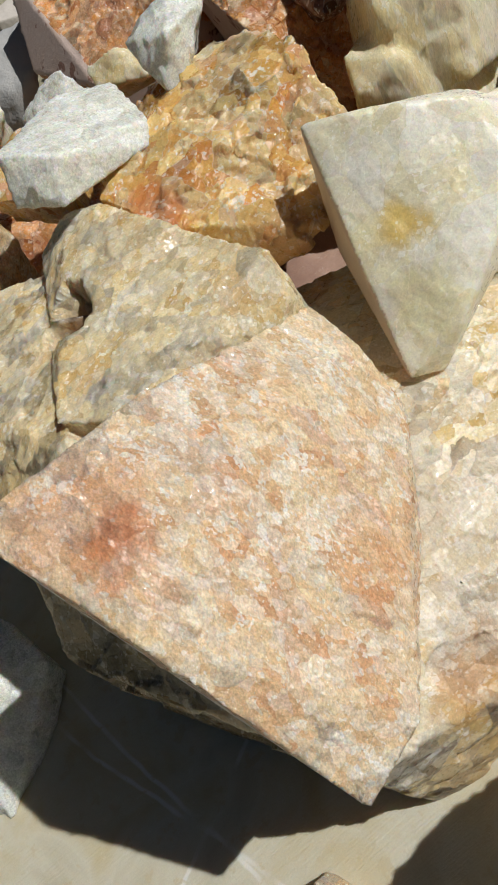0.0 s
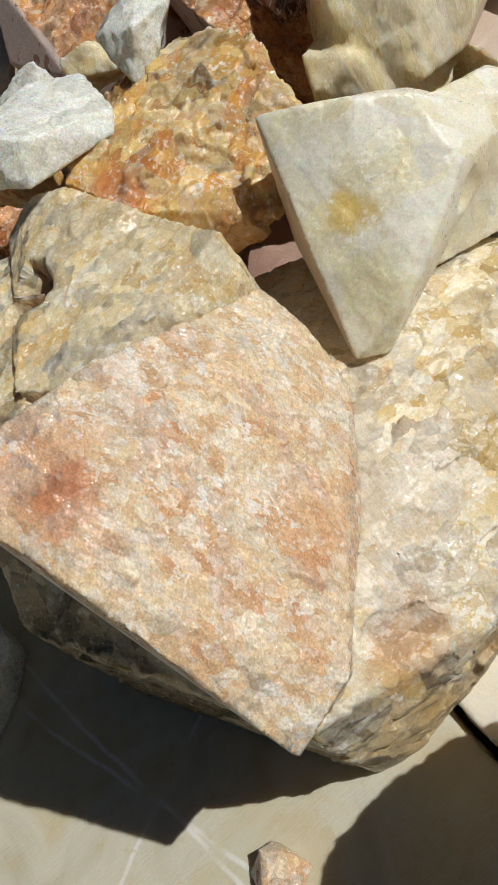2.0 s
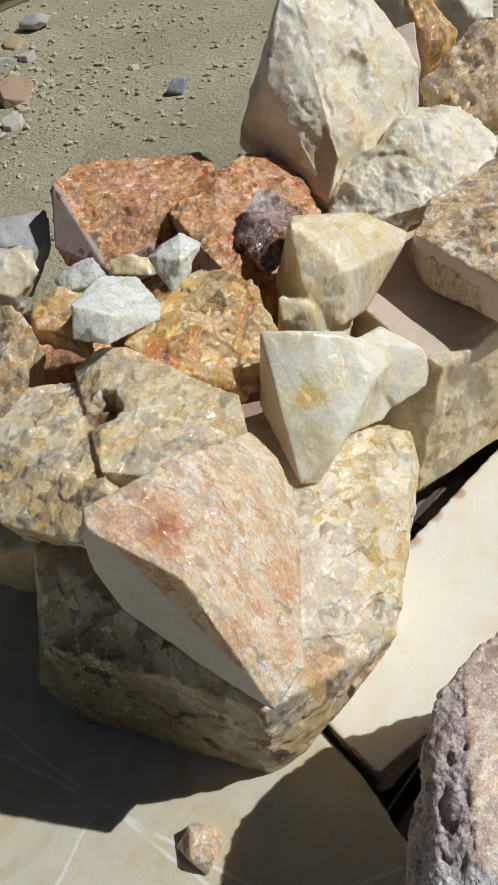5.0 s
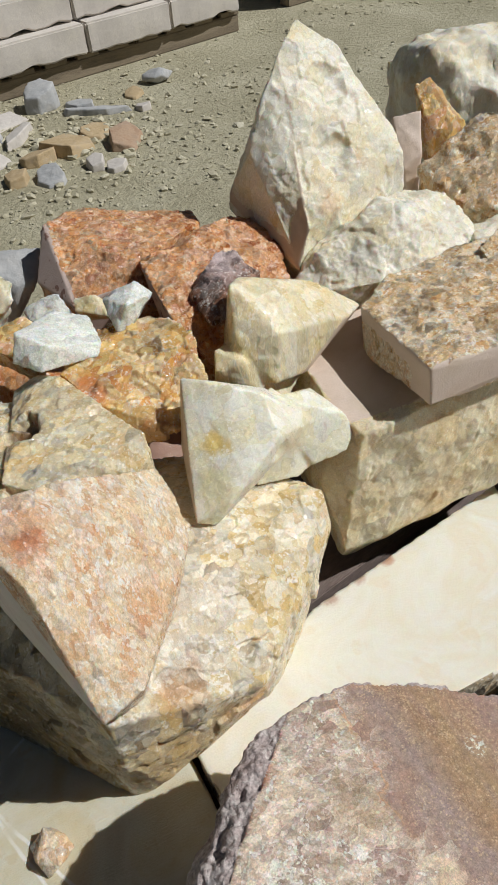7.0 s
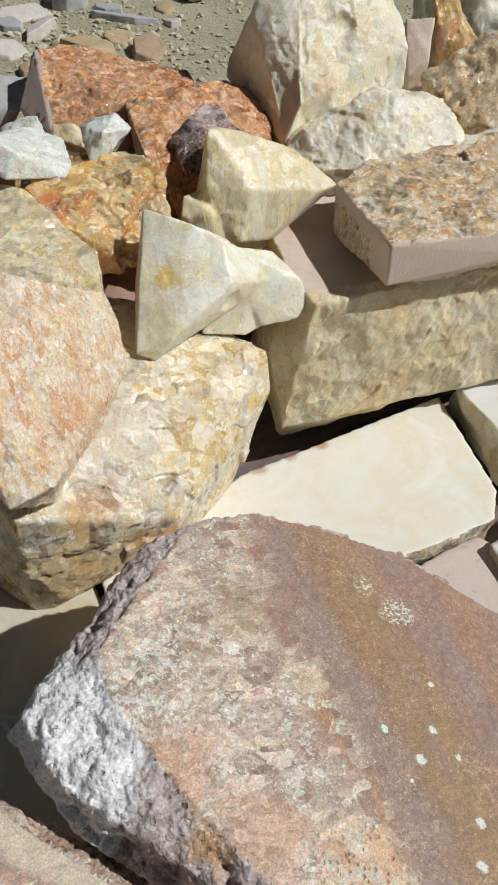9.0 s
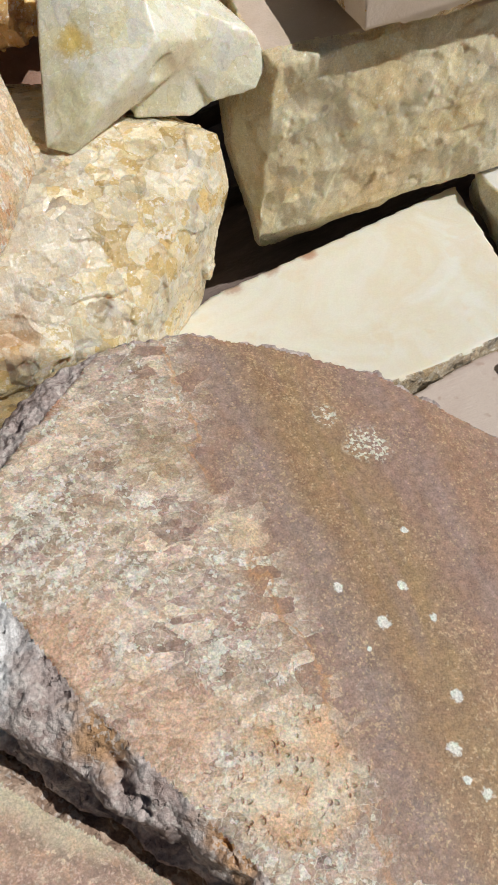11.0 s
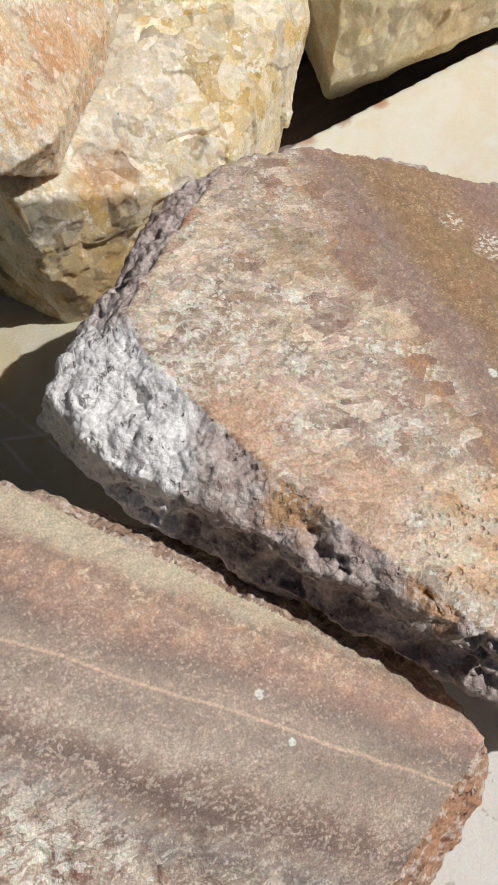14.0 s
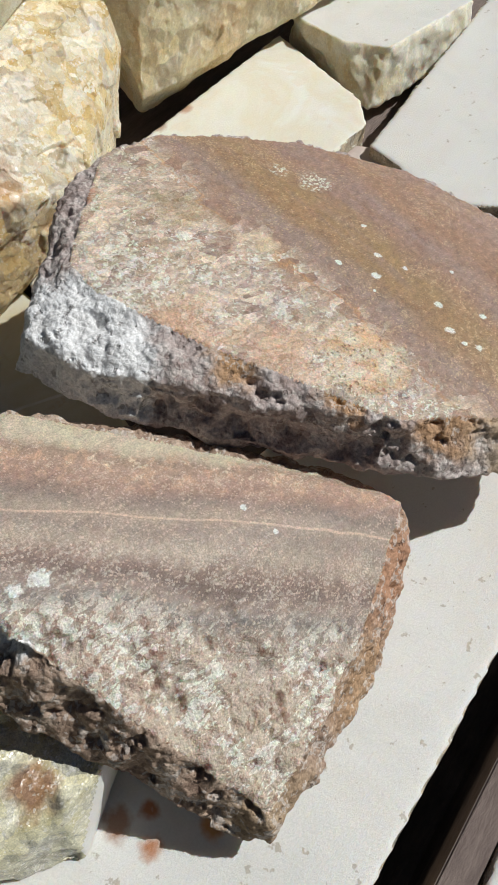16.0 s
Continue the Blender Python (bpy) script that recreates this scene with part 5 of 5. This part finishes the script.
stone("calcite_rock", [[(0.892, 0.776, 1.04), (0.915, 0.778, 1.052), (1.01, 0.743, 1.059), (1.095, 0.706, 1.059), (0.869, 0.739, 1.001), (0.904, 0.691, 0.959), (1.024, 0.611, 0.941), (0.898, 0.71, 1.045), (0.9, 0.85, 1), (1.1, 0.85, 1), (0.9, 0.8, 0.76), (1.1, 0.8, 0.76), (0.93, 0.7, 0.76), (1.08, 0.66, 0.76)]], [M["tall_face"], M["pale_cut"]], "cream white calcite boulder at the far end", voxel=0.005, rough=0.008, lumps=0.06, facet=0.012, cell=0.04, seed=36)
P = [[(0.185, -0.086, 0.93), (0.145, -0.093, 0.93), (0.1, -0.14, 0.932), (0.096, -0.172, 0.947), (0.094, -0.2, 0.947), (0.042, -0.195, 0.936), (0.058, -0.24, 0.934), (0.104, -0.244, 0.94), (0.125, -0.285, 0.935), (0.17, -0.34, 0.922), (0.175, -0.381, 0.914), (0.21, -0.4, 0.905), (0.3, -0.46, 0.87), (0.4, -0.4, 0.855), (0.42, -0.3, 0.855), (0.4, -0.2, 0.862), (0.338, -0.131, 0.884), (0.28, -0.1, 0.903), (0.235, -0.084, 0.918), (0.031, -0.189, 0.907), (0.05, -0.165, 0.885), (0.055, -0.249, 0.905), (0.067, -0.259, 0.89), (0.12, -0.325, 0.872), (0.166, -0.375, 0.868), (0.19, -0.418, 0.872), (0.29, -0.46, 0.84), (0.39, -0.39, 0.82), (0.38, -0.2, 0.83), (0.2, -0.09, 0.88), (0.12, -0.12, 0.88)]]
stone("onyx_slab", P, [M["brown_side"], M["brown_top"]], "thick brown onyx slab with sawn banded top and grey rind", voxel=0.0014, rough=0.003, lumps=0.02, facet=-0.0026, cell=0.0085, bow=0.9, fine=0.0006, cap=((0.25, -0.07, 0.97), 0.93, 0.03), cap_rough=0.03, chips=[[(0.078, -0.266, 0.922), (0.168, -0.376, 0.898), (0.079, -0.264, 0.905), (0.170, -0.374, 0.885), (0.066, -0.264, 0.893), (0.154, -0.380, 0.872), (0.03, -0.29, 0.92), (0.13, -0.40, 0.90), (0.03, -0.29, 0.89), (0.13, -0.40, 0.87)]], pits=(0.014, 0.005, 0.5), seed=37)
P = [[(0.011, -0.217, 0.914), (0.063, -0.256, 0.887), (0.109, -0.319, 0.87), (0.131, -0.359, 0.863), (0.16, -0.38, 0.858), (0.165, -0.404, 0.86), (0.162, -0.416, 0.841), (0.081, -0.448, 0.838), (-0.018, -0.476, 0.824), (-0.047, -0.366, 0.896), (-0.067, -0.332, 0.924), (-0.06, -0.294, 0.931), (-0.014, -0.212, 0.916), (-0.025, -0.485, 0.796), (-0.041, -0.464, 0.804), (-0.061, -0.405, 0.842), (0.056, -0.471, 0.793), (0.107, -0.456, 0.779), (-0.093, -0.336, 0.873), (0.16, -0.39, 0.8), (0.15, -0.3, 0.8), (-0.05, -0.22, 0.83), (-0.1, -0.28, 0.85)]]
stone("onyx_slab", P, [M["low_side"], M["low_top"]], "purplish brown banded onyx slab with rough edges", voxel=0.0014, rough=0.004, lumps=0.022, facet=-0.0022, cell=0.008, bow=0.8, cap=((0.21, -0.18, 0.96), 0.84, 0.03), cap_rough=0.03, cap_zone=((0.05, -0.333, 0.88), (-0.65, -0.76, 0), 0.045, 0.075, 0.9), dents=[((-0.055, -0.335, 0.905), 0.02, 0.016), ((-0.075, -0.33, 0.91), 0.018, 0.014)], pits=(0.011, 0.004, 0.5), seed=38)

stone("calcite_piece", [[(-0.085, 0.213, 0.80), (-0.092, 0.25, 0.82), (-0.115, 0.228, 0.815), (-0.144, 0.186, 0.758), (-0.174, 0.16, 0.758), (-0.12, 0.195, 0.758), (-0.095, 0.225, 0.758), (-0.21, 0.20, 0.758), (-0.19, 0.27, 0.80), (-0.13, 0.30, 0.83), (-0.14, 0.30, 0.758), (-0.20, 0.25, 0.758), (-0.17, 0.20, 0.80)]], [M["pale_face"]], "greenish white banded calcite chunk on a flat slab", voxel=0.002, rough=0.002, facet=0.003, cell=0.02, seed=39)
stone("calcite_piece", [[(-0.026, -0.004, 0.758), (-0.009, -0.001, 0.774), (0.006, -0.016, 0.772), (0.009, -0.022, 0.758), (-0.018, -0.036, 0.758), (-0.022, -0.026, 0.771), (-0.004, -0.034, 0.765), (-0.004, 0.002, 0.758)]], [M["peach_face"]], "small peach calcite crumb on a flat slab", voxel=0.0012, rough=0.001, facet=0.0015, cell=0.008, seed=40)

# ---- the yard behind ----
PALLET_X = Vector((1.772, 0.3626, 0)).normalized()


def pallet(x, y, label):
    """A timber pallet whose front edge starts at x, y."""
    base = tagged(new("timber_pallet"), label, "pallet", "pallets in the yard")
    base.matrix_world = Matrix(((PALLET_X.x, -PALLET_X.y, 0, x), (PALLET_X.y, PALLET_X.x, 0, y), (0, 0, 1, 0), (0, 0, 0, 1)))
    for yy in (0.05, 0.5, 0.95):
        b = bmesh.new()
        prism(b, (1.8, 0.09, 0.10), pose(0.9, yy, 0.05))
        part("bearer", b, M["timber"], base)
    for i in range(9):
        b = bmesh.new()
        prism(b, (0.14, 1.0, 0.026), pose(0.07 + i * 0.2075, 0.5, 0.1135))
        part("deck_board", b, M["timber"], base)
    return base


def stone_block(base, x, y, z, size, seed, label):
    """A sawn block with a ragged lower edge."""
    rnd = random.Random(seed)
    w, d, h = size
    b = bmesh.new()
    prism(b, size, pose(w / 2, d / 2, h / 2))
    bmesh.ops.subdivide_edges(b, edges=[e for e in b.edges if e.calc_length() > 0.12], cuts=9, use_grid_fill=True)
    for q in b.verts:
        if q.co.z < h * 0.12 and q.co.y < d * 0.3:
            q.co.z += max(0.0, noise.noise(Vector((q.co.x * 9 + seed * 7, seed, 0)))) * 0.07
        q.co += Vector((noise.noise(q.co * 7), noise.noise(q.co * 7 + Vector((5, 0, 0))), 0)) * 0.006
    mesh = bpy.data.meshes.new("stone_block")
    b.to_mesh(mesh)
    b.free()
    mesh.materials.append(M["block_stone"])
    ob = new("stone_block", mesh)
    ob.matrix_world = base.matrix_world @ pose(x, y, z, 0, 0, rnd.uniform(-1, 1))
    return tagged(ob, label, "stone block", "sawn blocks on the pallets")


near_pallet = pallet(0.70, 4.30, "grey weathered timber pallet loaded with stone blocks")
far_pallet = pallet(2.98, 4.93, "grey timber pallet further along the yard")
for i, (x, w) in enumerate(((-0.04, 0.72), (0.69, 0.56), (1.26, 0.52))):
    stone_block(near_pallet, x, -0.05, 0.128, (w, 0.5, 0.16), i, "beige sawn stone block with ragged lower edge")
for i, (x, w) in enumerate(((-0.14, 0.80), (0.67, 0.6), (1.28, 0.50))):
    stone_block(near_pallet, x, 0.03, 0.29, (w, 0.45, 0.17), i + 5, "greyish sawn stone block in the upper layer")
# Out-of-view blocks added here to throw shade into the gap between pallets.
for i, (x, w) in enumerate(((0.0, 0.8), (0.82, 0.9))):
    stone_block(far_pallet, x, -0.03, 0.128, (w, 0.9, 0.3), i + 9, "unseen beige sawn block added on the further pallet to shade a gap")


def yard_stone(x, y, size, mat, label, seed, name="stone_chip"):
    """An angular stone: a broken polygon with a tilted top."""
    rnd = random.Random(seed)
    n, pts = rnd.randint(5, 7), []
    turn, tip = rnd.uniform(0, 6.28), (rnd.uniform(-0.25, 0.25), rnd.uniform(-0.25, 0.25))
    for i in range(n):
        a = 6.28 * i / n + rnd.uniform(-0.3, 0.3)
        u, v = 0.5 * size[0] * math.cos(a) * rnd.uniform(0.8, 1.1), 0.5 * size[1] * math.sin(a) * rnd.uniform(0.8, 1.1)
        px_, py_ = u * math.cos(turn) - v * math.sin(turn), u * math.sin(turn) + v * math.cos(turn)
        pts.append((x + px_, y + py_, -0.005))
        pts.append((x + px_ * 0.9, y + py_ * 0.9, max(0.012, size[2] * rnd.uniform(0.8, 1.0) + tip[0] * px_ + tip[1] * py_)))
    stone(name, [pts], [M[mat]], label, "stone", seed=seed, voxel=max(0.005, min(size) * 0.08), rough=min(size) * 0.05, lumps=min(size), fine=0)


yard_stone(0.97, 4.08, (0.22, 0.18, 0.12), "grey_stone", "rough blue-grey stone lump on bare earth", 103)
for i, (x, y, a, b_, mat) in enumerate(((0.61, 3.86, 0.24, 0.09, "grey_stone"), (1.18, 3.84, 0.30, 0.07, "grey_stone"), (1.15, 3.95, 0.16, 0.08, "grey_stone"), (0.75, 3.72, 0.26, 0.07, "block_stone"), (0.70, 3.95, 0.30, 0.10, "block_stone"), (0.92, 3.46, 0.24, 0.16, "tan_stone"), (0.76, 3.40, 0.16, 0.12, "tan_stone"), (1.18, 3.33, 0.22, 0.12, "rust_stone"), (1.10, 3.55, 0.16, 0.1, "tan_stone"), (1.04, 3.08, 0.10, 0.07, "block_stone"), (0.74, 3.12, 0.14, 0.08, "grey_stone"), (0.96, 3.15, 0.09, 0.07, "block_stone"), (1.45, 3.95, 0.10, 0.07, "tan_stone"), (1.42, 3.72, 0.08, 0.06, "block_stone"), (0.55, 3.45, 0.16, 0.1, "block_stone"), (0.6, 3.2, 0.12, 0.09, "tan_stone"))):
    yard_stone(x, y, (a * 1.4, b_ * 1.7, 0.022 + 0.008 * (i % 4)), mat, "flat broken stone shard lying in a scatter", 110 + i, "stone_shard")
boulder("cobble", (1.65, 4.08, 0.035), (0.18, 0.13, 0.09), [M["grey_stone"]], "smooth grey cobble on bare earth", 131, voxel=0.006, rough=0.004, lumps=0.1, category="stone")
boulder("cobble", (1.73, 2.80, 0.028), (0.15, 0.10, 0.075), [M["blue_stone"]], "smooth blue-grey cobble on bare earth", 132, voxel=0.005, rough=0.003, lumps=0.1, category="stone")


def gravel():
    """Stone chips strewn over the yard, as one mesh."""
    rnd = random.Random(5)
    base = bmesh.new()
    bmesh.ops.create_icosphere(base, subdivisions=1, radius=1.0)
    bv = np.array([q.co[:] for q in base.verts])
    bf = [[q.index for q in f.verts] for f in base.faces]
    base.free()
    vs, fs = [], []
    for i in range(14000):
        x, y = rnd.uniform(-0.6, 5.0), rnd.uniform(1.7, 6.5)
        thick = noise.noise(Vector((x * 1.6, y * 1.6, 3)))
        close = math.exp(-((x - 1.0) ** 2 + (y - 3.5) ** 2) / 0.35)
        if rnd.random() > 0.35 + thick + close:
            continue
        r = 0.004 + 0.013 * rnd.random() ** 3 + 0.016 * close * rnd.random()
        sc = np.array([rnd.uniform(0.7, 1.5), rnd.uniform(0.7, 1.3), rnd.uniform(0.4, 0.8)]) * r
        a = rnd.uniform(0, 6.28)
        p = bv * (1 + 0.25 * np.random.randn(len(bv), 1)) * sc
        p = np.stack([p[:, 0] * math.cos(a) - p[:, 1] * math.sin(a) + x, p[:, 0] * math.sin(a) + p[:, 1] * math.cos(a) + y, p[:, 2] + sc[2] * 0.5], 1)
        fs += [[j + len(vs) for j in f] for f in bf]
        vs += p.tolist()
    mesh = bpy.data.meshes.new("gravel")
    mesh.from_pydata(vs, [], fs)
    mesh.materials.append(M["gravel"])
    return tagged(new("gravel", mesh), "pale stone chips and gravel strewn over bare earth", "gravel", kind="stuff")


gravel()
